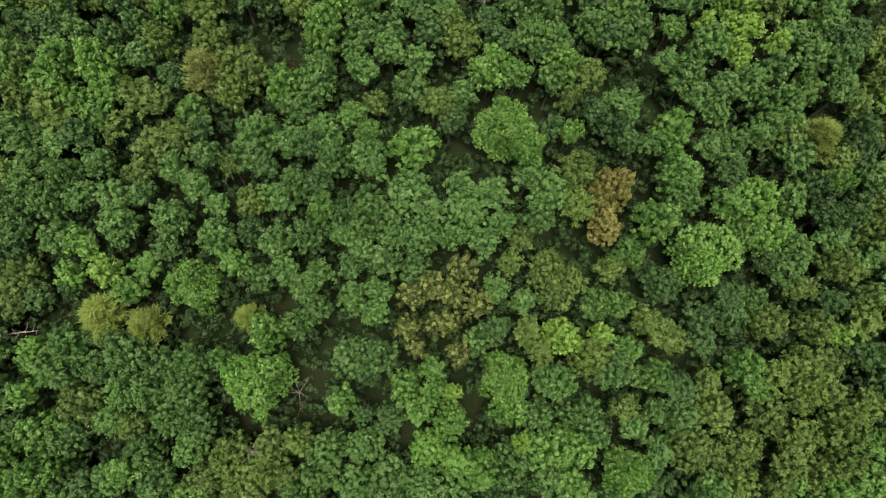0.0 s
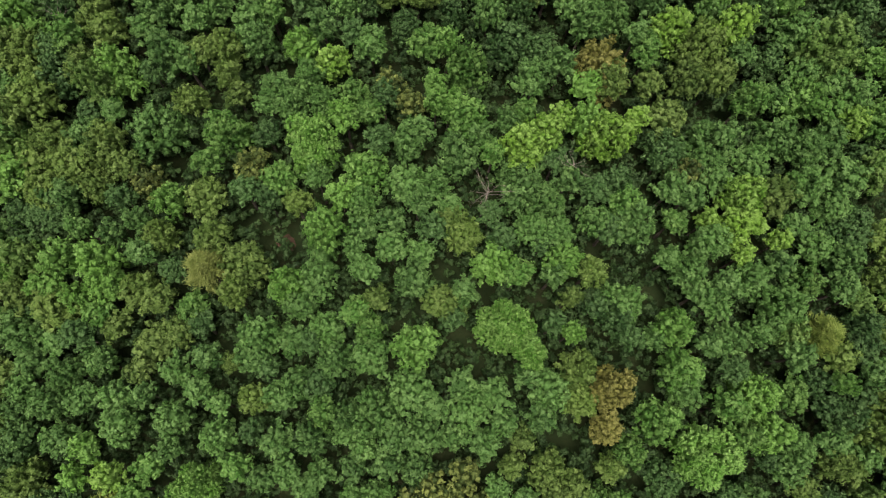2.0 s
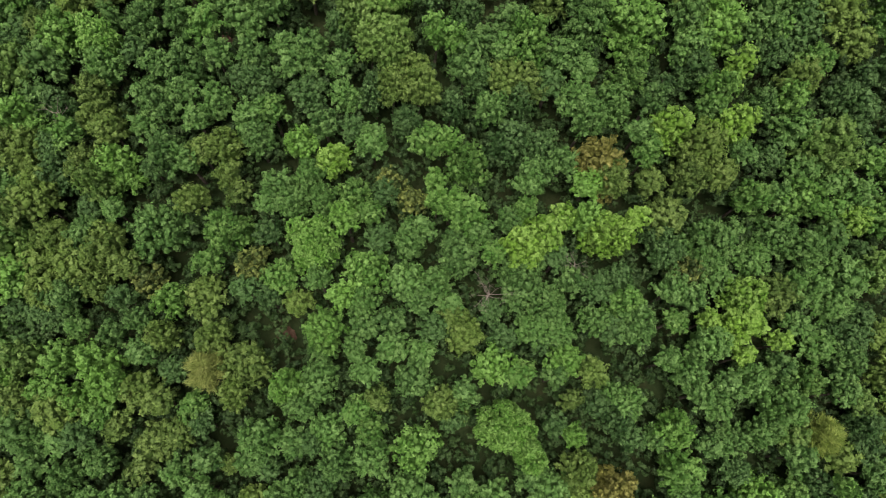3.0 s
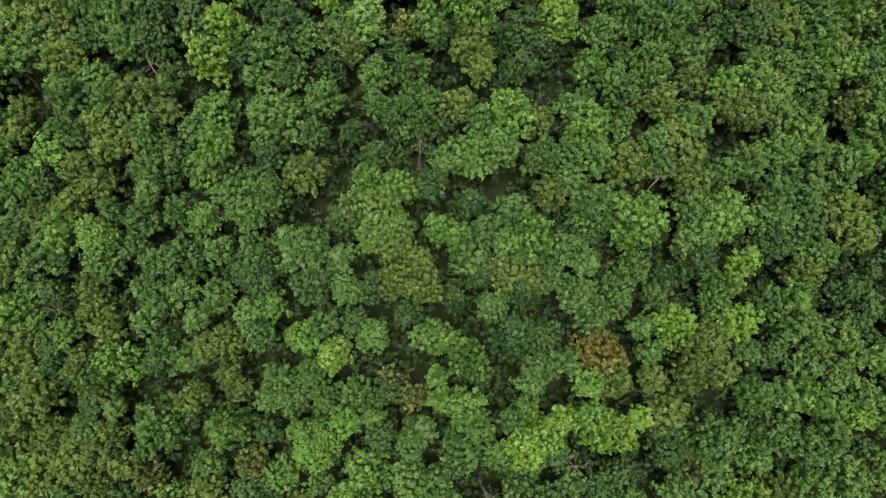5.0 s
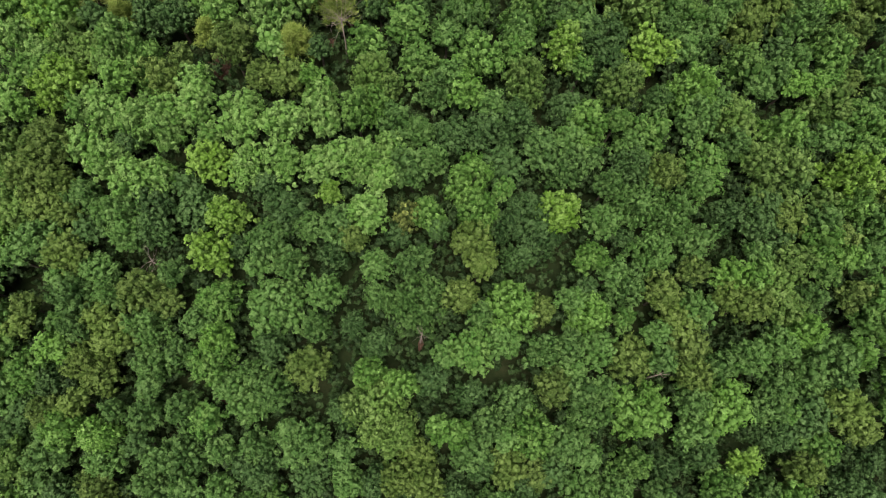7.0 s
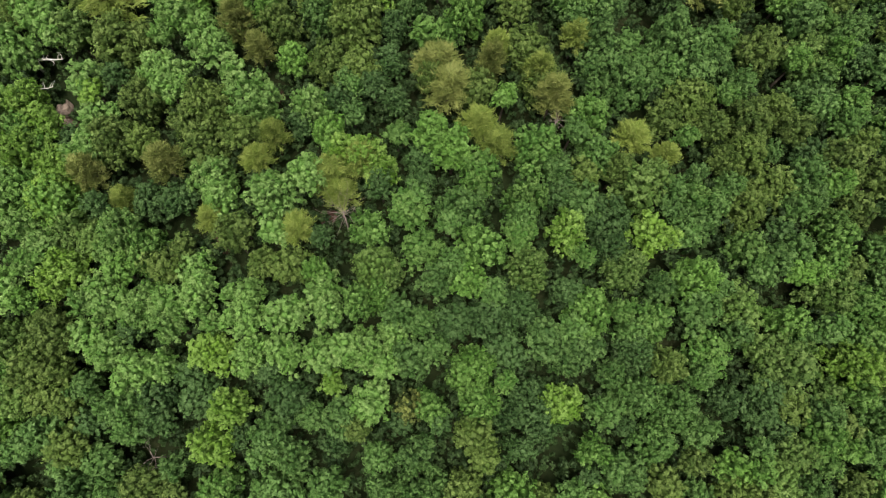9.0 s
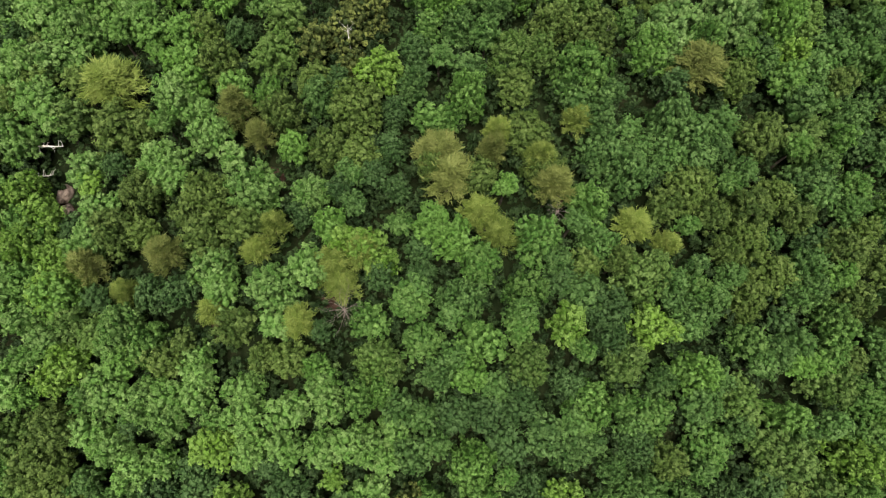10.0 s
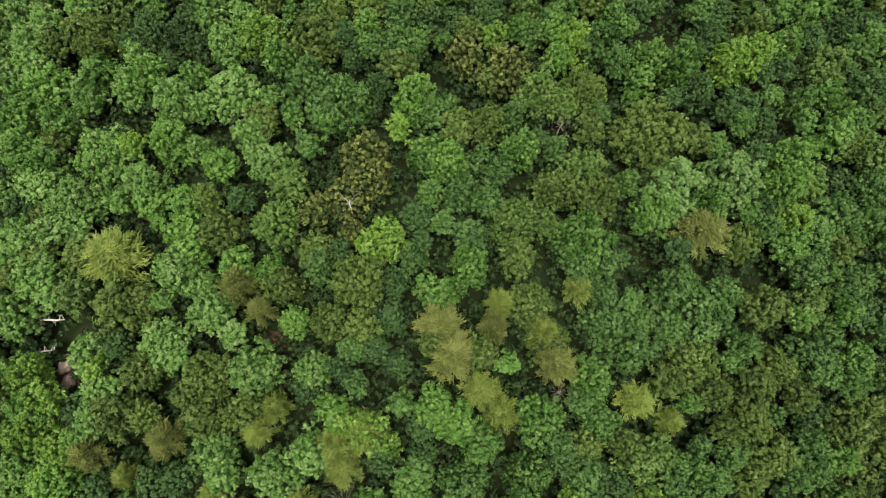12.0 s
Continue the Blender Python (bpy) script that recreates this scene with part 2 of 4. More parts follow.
def tree_model(kind, style, seed, reach, dome):
    """One broadleaf tree of nominal height HEIGHT and crown radius reach: the meshes of its parts."""
    rng = np.random.default_rng(seed)
    k = STYLES[style]
    boughs, radii = crown_boughs(rng, reach, dome, min(k["bough"], reach * 0.46))
    p, way, size = on_boughs(rng, boughs, radii, k["tuft"], k["spacing"], int(1300 * (reach / 2.3) ** 2 * (0.5 / k["spacing"] / k["tuft"]) ** 2))
    lift = np.array((0, 0, HEIGHT - p[:, 2].max() - k["tuft"]))
    g = Greenery()
    # each bough has a tone of its own, and its tufts vary about it
    near = np.argmin(np.linalg.norm(p[:, None] - boughs[None], axis=2), axis=1)
    tone = np.clip(rng.uniform(0.1, 0.7, len(boughs))[near] + rng.uniform(-0.3, 0.4, len(p)), 0, 1)
    g.tufts(rng, p + lift, way, size, k["count"], k["leaf"], tone=tone)
    # the inside of the boughs and crown, same leaves, low tones painting its shade
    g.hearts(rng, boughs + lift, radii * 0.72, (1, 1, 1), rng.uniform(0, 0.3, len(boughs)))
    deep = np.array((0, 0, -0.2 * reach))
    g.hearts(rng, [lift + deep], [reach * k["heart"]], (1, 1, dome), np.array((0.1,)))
    around = unit(rng.normal(size=(40, 3)))
    around = around[around[:, 2] > -0.2]
    g.tufts(rng, lift + deep + around * reach * k["heart"] * np.array((0.8, 0.8, 0.8 * dome)), around, np.full(len(around), 0.4), 8, 0.45)
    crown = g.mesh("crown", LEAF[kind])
    limbs = boughs[np.argsort(boughs[:, 2])][::max(1, len(boughs) // 6)]
    return trunk_mesh(rng, (HEIGHT - reach * dome) * 0.75, [tuple(b + lift) for b in limbs]), crown


def feathery_model(kind, seed, reach):
    """A young conifer: arching plumes of short fine needles round a leader, soft and fuzzy."""
    rng = np.random.default_rng(seed)
    plumes, each = 52, 110
    rise = np.linspace(0.0, 1.0, plumes) ** 0.85
    turn = np.arange(plumes) * 2.4 + rng.uniform(-0.3, 0.3, plumes)
    span = reach * (1.0 - 0.72 * rise ** 1.4) * rng.uniform(0.75, 1.1, plumes)
    along = np.sqrt(rng.uniform(0.02, 1, (plumes, each)))
    far = span[:, None] * along
    foot = HEIGHT * (0.42 + 0.5 * rise)[:, None]
    at = np.stack([far * np.cos(turn)[:, None], far * np.sin(turn)[:, None], foot + 0.55 * far - 0.12 * far ** 2], axis=2).reshape(-1, 3)
    n = len(at)
    at += rng.normal(size=(n, 3)) * 0.16
    lead = np.repeat(np.stack([np.cos(turn), np.sin(turn), 0.75 + 0.5 * rise], axis=1), each, axis=0)
    out = unit(lead + rng.normal(size=(n, 3)) * 0.5)
    side = unit(np.cross(out, rng.normal(size=(n, 3))))
    s = rng.uniform(0.3, 0.6, (n, 1))
    corners = np.stack([at - out * s * 0.4 + side * 0.045, at + out * s * 0.6, at - out * s * 0.4 - side * 0.045], axis=1).reshape(-1, 3)
    g = Greenery()
    g.add(corners, np.arange(n * 3).reshape(-1, 3), np.repeat(np.repeat(rng.random(plumes), each), 3))
    # bodies inside the plumes, in a low tone that paints in shade
    hearts = np.array([(0.0, 0.0, HEIGHT * f) for f in (0.5, 0.6, 0.7, 0.8)])
    g.hearts(rng, hearts, reach * np.array((0.5, 0.42, 0.32, 0.2)), (1, 1, 0.9), np.full(4, 0.2))
    ends = [(reach * 0.7 * math.cos(a), reach * 0.7 * math.sin(a), HEIGHT * rng.uniform(0.5, 0.75)) for a in np.arange(0, 6.2, 0.7)]
    return trunk_mesh(rng, HEIGHT * 0.92, ends, (0, 0, HEIGHT * 0.45), 0.11), g.mesh("crown", LEAF[kind])


def part(name, data, parent, label=""):
    ob = new(name, data)
    ob.parent = parent
    return tagged(ob, label)


class Species:
    """One kind of tree; its models are built when the first tree of their size is planted."""

    def __init__(self, kind, name, label, lift, style, seed, dome=1.1):
        self.kind, self.name, self.label, self.lift, self.style, self.seed, self.dome = kind, name, label, lift, style, seed, dome
        self.first = {}
        self.rng = random.Random(seed)

    def plant(self, x, y, reach):
        if self.style == "feathery":
            size, pick = 2.0, (0, self.rng.randrange(4))
        else:
            i = 0 if reach < 1.9 else 1 if reach < 2.8 else 2 if reach < 4.0 else 3
            size, pick = CLASSES[i], (i, self.rng.randrange(5 if i < 3 else 2))
        floor = ground_z(x, y)
        tall = canopy(x, y) + self.lift + self.rng.uniform(-1.5, 1.1) + 0.25 * (reach - 2.4) - floor
        s = reach / size
        m = Matrix.LocRotScale((x, y, floor), Euler((0, 0, self.rng.uniform(0, 6.28))), (s, s, tall / HEIGHT))
        if pick in self.first:
            ob, own = self.first[pick]
            ob.matrix_basis = Matrix()
            copy_thing(ob, m)
            ob.matrix_basis = own
            return
        seed = self.seed + 10 * pick[0] + pick[1]
        parts = feathery_model(self.kind, seed, size) if self.style == "feathery" else tree_model(self.kind, self.style, seed, size, self.dome * (1.55, 1.5, 1.35, 1.15)[pick[0]])
        thing = tagged(new(self.name), self.label, "tree", self.kind + " trees of the wood")
        for data in parts:
            part(data.name.split(".")[0], data, thing)
        thing.matrix_basis = m
        self.first[pick] = thing, m


YOUNG = Species("green", "young_broadleaf_tree", "young mid-green broadleaf tree squeezed between larger crowns", -0.2, "billowy", 150)
GREEN = Species("green", "broadleaf_tree", "mid-green broadleaf tree with a clumpy rounded crown", 0.0, "billowy", 100)
# stands lower; the shade on it is also painted into its leaves
SHADY = Species("shady", "understorey_tree", "lower green broadleaf tree, its colour darkened for its neighbours' shade", -1.3, "ragged", 200)
BRIGHT = Species("bright", "maple_tree", "fresh green broadleaf tree standing above the canopy", 0.7, "billowy", 300, 1.2)
OLIVE = Species("olive", "oak_tree", "olive-green oak with clustered leaves in dense woodland", -0.2, "billowy", 400)
LIME = Species("lime", "lime_tree", "yellow-green young broadleaf tree with a lively crown", 0.3, "ragged", 500)
RUSSET = Species("russet", "chestnut_tree", "russet-brown oak with withering leaves among green trees", 0.3, "billowy", 600)
COOL = Species("cool", "alder_tree", "blue-green broadleaf tree with a dense crown", -0.3, "billowy", 700)
TALL = Species("tall", "poplar_tree", "tall light-green tree with fine glittering leaves", 1.8, "fine", 800, 1.15)
KHAKI = Species("khaki", "larch_tree", "fuzzy khaki-brown withering conifer between green crowns", 1.1, "feathery", 950)
FEATHERY = Species("feathery", "pine_tree", "feathery yellowing young pine in a gap", -0.5, "feathery", 900)
BRONZE = Species("bronze", "bronze_oak_tree", "bronze-green oak with pale leaf tips over dark gaps", -0.2, "tufted", 1000)
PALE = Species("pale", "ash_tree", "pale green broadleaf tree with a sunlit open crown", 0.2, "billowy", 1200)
SILVER = Species("silver", "willow_tree", "silvery pale-green broadleaf tree with a great domed crown", 1.0, "billowy", 1300, 1.2)
MOSSY = Species("mossy", "beech_tree", "moss-green broadleaf tree with a broad pale crown", 0.4, "billowy", 1100)


PLANTED = []


def grove(species, spots):
    """Trees of one species, each at (x, y) with its crown's radius, rooted in the ground below."""
    for x, y, reach in spots:
        PLANTED.append((x, y, reach))
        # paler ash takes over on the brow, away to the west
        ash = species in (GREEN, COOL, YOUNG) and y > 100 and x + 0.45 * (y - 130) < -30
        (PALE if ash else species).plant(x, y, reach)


grove(KHAKI, [
    (-30.2, 37.4, 2.8), (-48.0, 146.4, 2.7), (-44.8, 143.8, 2.2), (-52.8, 126.3, 2.7), (-61.4, 123.4, 2.5), (12.9, 164.2, 4.3), (-5.7, 142.5, 2.9), (-19.0, 142.1, 3.9), (-21.3, 145.2, 3.7), (-14.3, 145.9, 2.2),
])
grove(YOUNG, [
    (-29.2, -4.3, 2.1), (1.2, -3.1, 2.1), (-24.7, -2.8, 2.0), (-33.7, -1.0, 2.1), (14.9, -0.9, 1.7), (33.1, 1.0, 1.7), (-29.4, 2.1, 2.0), (27.2, 3.7, 1.7),
    (19.7, 4.7, 1.7), (-25.7, 5.6, 2.0), (13.3, 5.7, 2.0), (24.4, 6.1, 1.7), (29.3, 7.4, 2.1), (26.0, 8.1, 1.4), (-15.0, 11.8, 1.9), (-13.1, 13.3, 1.7),
    (-6.6, 13.6, 1.6), (-9.3, 15.1, 1.9), (-15.0, 15.4, 1.7), (-20.1, 15.9, 1.6), (-6.2, 16.0, 1.5), (-44.0, 16.6, 1.7), (-47.2, 16.8, 1.7), (-17.1, 16.9, 1.7),
    (-31.0, 17.4, 1.5), (-13.5, 17.5, 1.6), (10.0, 17.8, 1.6),
])
grove(YOUNG, [
    (6.6, 18.5, 1.6), (-9.9, 18.6, 1.6), (-6.3, 19.4, 1.8), (-3.1, 19.6, 1.9), (-18.9, 19.7, 1.8), (-9.0, 20.5, 1.6), (-41.2, 21.3, 1.8), (-47.6, 21.6, 1.5),
    (-11.7, 22.0, 1.6), (-37.6, 22.1, 1.8), (-5.5, 22.3, 1.8), (-34.6, 22.9, 1.5), (4.5, 23.1, 1.8), (-26.3, 23.2, 1.5), (0.6, 23.6, 1.6), (-11.1, 23.9, 1.9),
    (-43.6, 24.0, 1.9), (-48.1, 24.3, 1.8), (-28.6, 24.4, 1.8), (-19.5, 24.8, 1.8), (6.1, 25.6, 1.6), (-40.8, 25.7, 1.9), (39.5, 25.7, 2.1), (-2.0, 26.1, 1.8),
    (-48.6, 26.7, 2.1), (10.3, 26.9, 1.8), (-45.9, 27.4, 1.8), (-28.2, 27.8, 1.7),
])
grove(YOUNG, [
    (48.2, 27.9, 1.7), (-23.0, 28.4, 1.8), (4.4, 28.6, 1.8), (43.2, 28.6, 1.8), (1.0, 29.3, 1.8), (8.4, 31.0, 1.7), (-19.0, 31.0, 1.8), (26.6, 32.1, 2.1),
    (-18.8, 35.4, 2.1), (28.6, 37.4, 1.7), (22.3, 37.4, 1.5), (38.5, 37.6, 1.8), (-38.2, 38.2, 1.8), (-0.5, 39.1, 1.7), (33.9, 39.4, 1.9), (-12.2, 39.9, 1.8),
    (-41.7, 39.9, 1.5), (-45.6, 40.0, 1.3), (-17.6, 41.5, 1.9), (-39.2, 41.6, 1.5), (29.0, 41.9, 1.7), (-13.8, 42.2, 1.5), (9.6, 42.5, 1.5), (26.6, 42.8, 1.7),
    (-9.4, 42.8, 1.8), (-5.9, 43.0, 1.7), (29.1, 44.1, 1.8), (-13.0, 44.8, 1.8),
])
grove(YOUNG, [
    (42.5, 45.4, 1.8), (22.1, 45.9, 1.5), (-9.9, 45.9, 1.8), (-13.6, 47.2, 1.9), (-7.3, 48.4, 1.8), (-3.5, 48.5, 1.7), (-19.0, 48.9, 1.5), (13.5, 49.1, 1.9),
    (37.2, 52.3, 1.8), (23.7, 53.1, 1.7), (-44.2, 53.4, 1.5), (21.7, 53.7, 1.8), (41.0, 55.2, 2.1), (-4.0, 56.1, 1.7), (-8.3, 56.3, 1.8),
    (27.2, 56.3, 1.8), (-26.3, 57.0, 1.7), (-1.5, 57.0, 1.7), (-23.6, 57.4, 1.9), (25.1, 57.6, 2.1), (-20.3, 58.0, 1.9), (-36.3, 59.9, 1.7), (-22.3, 60.4, 1.9),
    (3.4, 63.3, 1.8), (-42.9, 63.7, 1.7), (-36.1, 64.5, 1.7), (-15.7, 65.6, 2.1),
])
grove(YOUNG, [
    (7.1, 66.1, 1.7), (33.2, 66.6, 1.8), (-38.0, 67.4, 1.7), (39.6, 68.9, 1.8), (-42.0, 70.1, 1.7), (-2.4, 71.1, 2.1), (-35.1, 72.4, 1.7), (-26.5, 73.0, 1.8),
    (-20.9, 74.0, 1.8), (24.3, 75.4, 1.9), (-27.8, 75.5, 1.7), (30.0, 76.6, 2.0), (8.3, 77.5, 1.7), (-44.8, 78.1, 1.8), (-1.8, 78.4, 1.7), (-42.0, 82.2, 1.7),
    (5.9, 84.7, 1.7), (8.5, 85.7, 1.6), (-10.6, 86.5, 1.7), (5.0, 87.3, 1.7), (-26.6, 87.9, 1.9), (-57.8, 88.7, 1.7), (22.0, 90.1, 2.0), (-62.8, 90.2, 1.7),
    (-7.1, 91.4, 1.9), (-19.4, 92.3, 1.9), (-35.0, 93.7, 1.7),
])
grove(YOUNG, [
    (3.8, 95.1, 1.7), (-20.6, 96.1, 2.0), (-56.8, 98.3, 2.0), (7.8, 98.9, 1.8), (-29.4, 99.1, 1.9), (-48.2, 102.2, 1.9), (-58.7, 104.3, 1.9),
    (-21.7, 106.1, 2.0), (-26.8, 107.3, 1.8), (-51.9, 107.5, 2.0), (-43.5, 108.2, 1.6), (-58.8, 108.2, 1.6), (-15.9, 109.1, 1.9), (6.1, 109.4, 1.9), (-51.6, 109.6, 1.9),
    (16.8, 110.7, 1.9), (3.3, 112.0, 1.6), (-17.8, 112.1, 2.0), (-45.0, 112.3, 1.6), (29.0, 113.2, 1.9), (0.5, 114.0, 1.8), (7.9, 114.8, 1.9), (-67.7, 115.8, 1.9),
    (20.7, 116.2, 2.0), (-9.9, 116.9, 1.8), (31.7, 118.1, 1.8), (-37.5, 119.9, 1.8),
])
grove(YOUNG, [
    (10.7, 120.4, 2.0), (17.8, 121.3, 1.8), (23.0, 124.2, 1.8), (-16.3, 124.3, 1.7), (-63.4, 124.4, 1.9), (-7.9, 126.0, 1.9), (13.1, 127.1, 1.8),
    (-21.1, 127.6, 1.8), (11.4, 130.2, 1.7), (16.4, 132.0, 2.0), (-4.3, 133.2, 2.0), (29.7, 134.9, 1.9), (19.0, 135.3, 2.0), (-57.4, 136.6, 1.7), (-32.0, 140.7, 1.9),
    (-52.6, 145.6, 1.9), (33.9, 145.9, 2.0), (-0.6, 153.0, 2.1), (-74.1, 153.4, 2.0), (-0.0, 157.0, 1.8), (-4.5, 158.2, 2.0), (-57.4, 164.3, 1.9), (-19.3, 168.9, 1.9),
    (-59.4, 170.5, 2.0), (-27.0, 174.9, 2.1), (-15.4, 176.5, 1.9), (-1.3, 186.8, 2.0),
])
grove(GREEN, [
    (-27.5, -6.9, 2.3), (-9.8, -3.9, 2.2), (-6.1, -3.9, 2.6), (-2.0, -3.0, 2.6), (-9.1, -0.9, 2.3), (-27.7, -0.1, 2.2), (-23.9, -0.0, 2.3), (-5.6, 0.2, 2.2),
    (-33.0, 1.6, 2.2), (-25.6, 2.5, 2.2), (-40.3, 2.9, 2.6), (-36.5, 4.0, 2.3), (-29.3, 5.0, 2.3), (-33.1, 5.6, 2.4), (-39.1, 6.0, 2.2), (18.2, 6.5, 2.8),
    (-8.3, 9.2, 2.4), (14.3, 9.5, 2.4), (-5.8, 9.6, 2.4), (20.3, 11.5, 2.3), (-37.1, 19.4, 2.3), (-25.5, 19.9, 2.2), (-44.8, 20.2, 2.2), (-15.3, 20.8, 2.1),
    (-31.4, 20.9, 2.2), (35.6, 21.5, 2.1), (-2.8, 23.2, 2.3), (-8.4, 24.6, 3.1), (2.1, 26.4, 2.5), (-17.9, 26.6, 2.1), (-5.1, 27.8, 2.7),
])
grove(GREEN, [
    (11.1, 29.6, 2.5), (-14.0, 29.6, 2.2), (-10.0, 30.5, 2.4), (-22.8, 31.1, 2.7), (-15.2, 33.1, 2.3), (-17.6, 38.1, 2.3), (31.0, 38.6, 2.4), (-6.7, 39.7, 2.3),
    (18.0, 41.2, 2.9), (25.1, 44.8, 2.2), (32.3, 45.2, 2.4), (8.9, 47.3, 2.3), (6.3, 47.7, 2.3), (26.4, 48.5, 2.4), (42.6, 48.6, 2.1), (17.6, 49.2, 2.7),
    (40.4, 49.9, 2.3), (7.3, 50.2, 2.8), (-5.8, 50.7, 2.3), (-9.0, 51.0, 2.5), (3.9, 51.3, 2.4), (-38.9, 53.0, 3.5), (-3.3, 53.6, 2.3), (4.1, 54.2, 2.8),
    (-9.6, 54.7, 2.2), (37.0, 56.5, 2.5), (42.0, 58.4, 2.7), (30.9, 58.6, 2.2), (-25.7, 59.0, 2.5), (25.4, 60.4, 3.3), (36.5, 60.7, 2.2),
])
grove(GREEN, [
    (-39.1, 60.8, 2.4), (33.0, 62.2, 3.2), (39.6, 62.5, 2.6), (-29.1, 63.8, 2.2), (-56.6, 65.0, 2.4), (4.4, 65.3, 2.2), (-40.3, 66.1, 2.1), (-30.6, 66.3, 2.2),
    (-42.9, 67.3, 2.3), (-34.8, 67.6, 2.2), (-48.3, 69.3, 2.2), (-54.9, 69.5, 2.6), (36.1, 69.7, 2.3), (9.0, 71.4, 2.2), (-39.6, 71.8, 3.2), (-31.3, 73.1, 2.3),
    (7.8, 73.9, 2.5), (34.3, 74.0, 2.6), (12.3, 74.6, 2.8), (-24.3, 74.7, 2.3), (-44.8, 74.7, 2.3), (-6.0, 76.0, 2.6), (-40.3, 76.2, 2.2), (-32.8, 77.6, 2.3),
    (5.4, 79.1, 2.6), (-35.0, 79.2, 2.3), (-30.1, 79.3, 2.2), (-4.0, 80.0, 2.2), (-32.7, 81.2, 2.8), (-45.2, 81.2, 2.8), (7.6, 82.7, 2.8),
])
grove(GREEN, [
    (20.2, 82.7, 2.2), (-0.9, 82.6, 2.5), (-46.6, 84.3, 2.8), (19.8, 85.8, 2.2), (-41.0, 86.3, 2.2), (-55.6, 86.7, 2.6), (-4.3, 89.3, 2.5), (0.7, 88.8, 2.2),
    (-31.5, 89.1, 3.9), (3.8, 89.9, 2.2), (33.0, 90.0, 2.2), (-53.6, 90.1, 2.5), (7.8, 90.2, 2.4), (36.7, 90.6, 2.4), (25.0, 91.8, 2.4), (-26.3, 91.9, 2.4),
    (-14.6, 92.3, 4.0), (-60.9, 92.6, 2.7), (34.9, 93.2, 3.9), (28.8, 94.0, 2.4), (-30.9, 94.4, 2.2), (-50.9, 94.6, 2.2), (-33.4, 96.1, 2.6), (19.1, 96.8, 2.4),
    (-52.5, 97.0, 3.0), (10.1, 98.1, 2.9), (-25.5, 99.8, 2.5), (12.8, 102.5, 2.8), (-54.5, 102.5, 2.4), (-56.6, 103.9, 2.6), (17.3, 104.5, 2.2),
])
grove(GREEN, [
    (6.0, 105.0, 2.3), (-37.9, 105.1, 2.8), (38.2, 105.6, 2.3), (-33.3, 105.8, 2.3), (14.6, 106.4, 3.0), (-29.7, 106.6, 2.5), (-47.7, 107.0, 2.1), (-18.0, 107.4, 2.6),
    (9.1, 107.6, 2.9), (-24.2, 107.8, 2.9), (-55.7, 108.2, 2.6), (32.0, 108.4, 2.3), (-48.1, 109.1, 2.5), (-39.0, 109.2, 2.4), (-58.1, 109.9, 2.3), (-21.2, 110.2, 2.2),
    (-34.1, 110.3, 2.6), (-45.5, 110.5, 2.3), (1.1, 111.0, 2.9), (-29.6, 111.6, 2.3), (-39.8, 112.0, 2.3), (-2.5, 112.4, 2.7), (-20.8, 112.9, 2.4), (-30.7, 114.0, 2.3),
    (-46.8, 114.3, 2.3), (-55.7, 116.9, 2.8), (-16.9, 117.2, 2.3), (15.1, 118.2, 2.7), (-15.1, 119.0, 2.3), (-44.9, 123.3, 2.3),
])
grove(GREEN, [
    (-38.6, 124.3, 3.6), (-47.3, 126.2, 3.0), (-15.5, 127.1, 3.0), (-35.1, 127.5, 2.7), (26.9, 127.5, 2.2), (-0.5, 129.3, 2.7), (14.2, 129.6, 2.9), (11.2, 132.8, 2.2),
    (27.6, 133.9, 2.3), (-43.3, 136.3, 3.5), (0.9, 136.8, 2.8), (-36.4, 137.4, 2.8), (28.1, 137.5, 2.5), (-56.0, 138.4, 3.1), (-50.6, 142.7, 2.6), (-73.5, 143.8, 3.5),
    (3.7, 147.0, 3.4), (-56.2, 147.3, 3.2), (-76.9, 147.7, 2.9), (19.1, 148.6, 2.2), (28.7, 149.5, 3.6), (0.5, 149.5, 3.5), (10.1, 149.6, 2.2), (5.6, 150.4, 2.2),
    (-71.9, 150.4, 2.6), (-38.4, 150.9, 2.8), (16.0, 151.8, 2.8), (12.2, 152.9, 5.7), (-26.2, 153.6, 2.2), (-71.6, 154.7, 3.1), (9.0, 155.4, 3.1),
])
grove(GREEN, [
    (-77.1, 155.4, 3.5), (-3.1, 155.7, 2.4), (16.6, 156.0, 2.5), (-64.3, 158.3, 3.3), (-18.6, 158.5, 2.5), (27.1, 159.8, 2.6), (34.8, 161.0, 3.0), (-70.9, 161.4, 4.6),
    (-17.0, 162.9, 2.2), (-48.2, 164.6, 3.2), (-21.1, 164.6, 3.0), (-51.2, 166.9, 2.3), (-16.4, 167.5, 2.2), (-75.0, 168.9, 2.6), (31.7, 169.6, 3.5), (-63.0, 170.9, 3.4),
    (-69.9, 171.5, 2.8), (-42.9, 173.1, 2.5), (-55.2, 173.1, 3.8), (35.7, 174.0, 2.5), (-85.8, 175.7, 2.5), (-39.9, 175.7, 4.5), (-45.3, 176.6, 3.9),
    (-84.6, 179.5, 2.4), (-58.2, 180.5, 2.9), (34.2, 183.6, 2.3), (-37.0, 184.1, 2.1), (-33.8, 185.7, 3.4), (35.0, 188.6, 3.5), (-4.2, 191.4, 4.0),
])
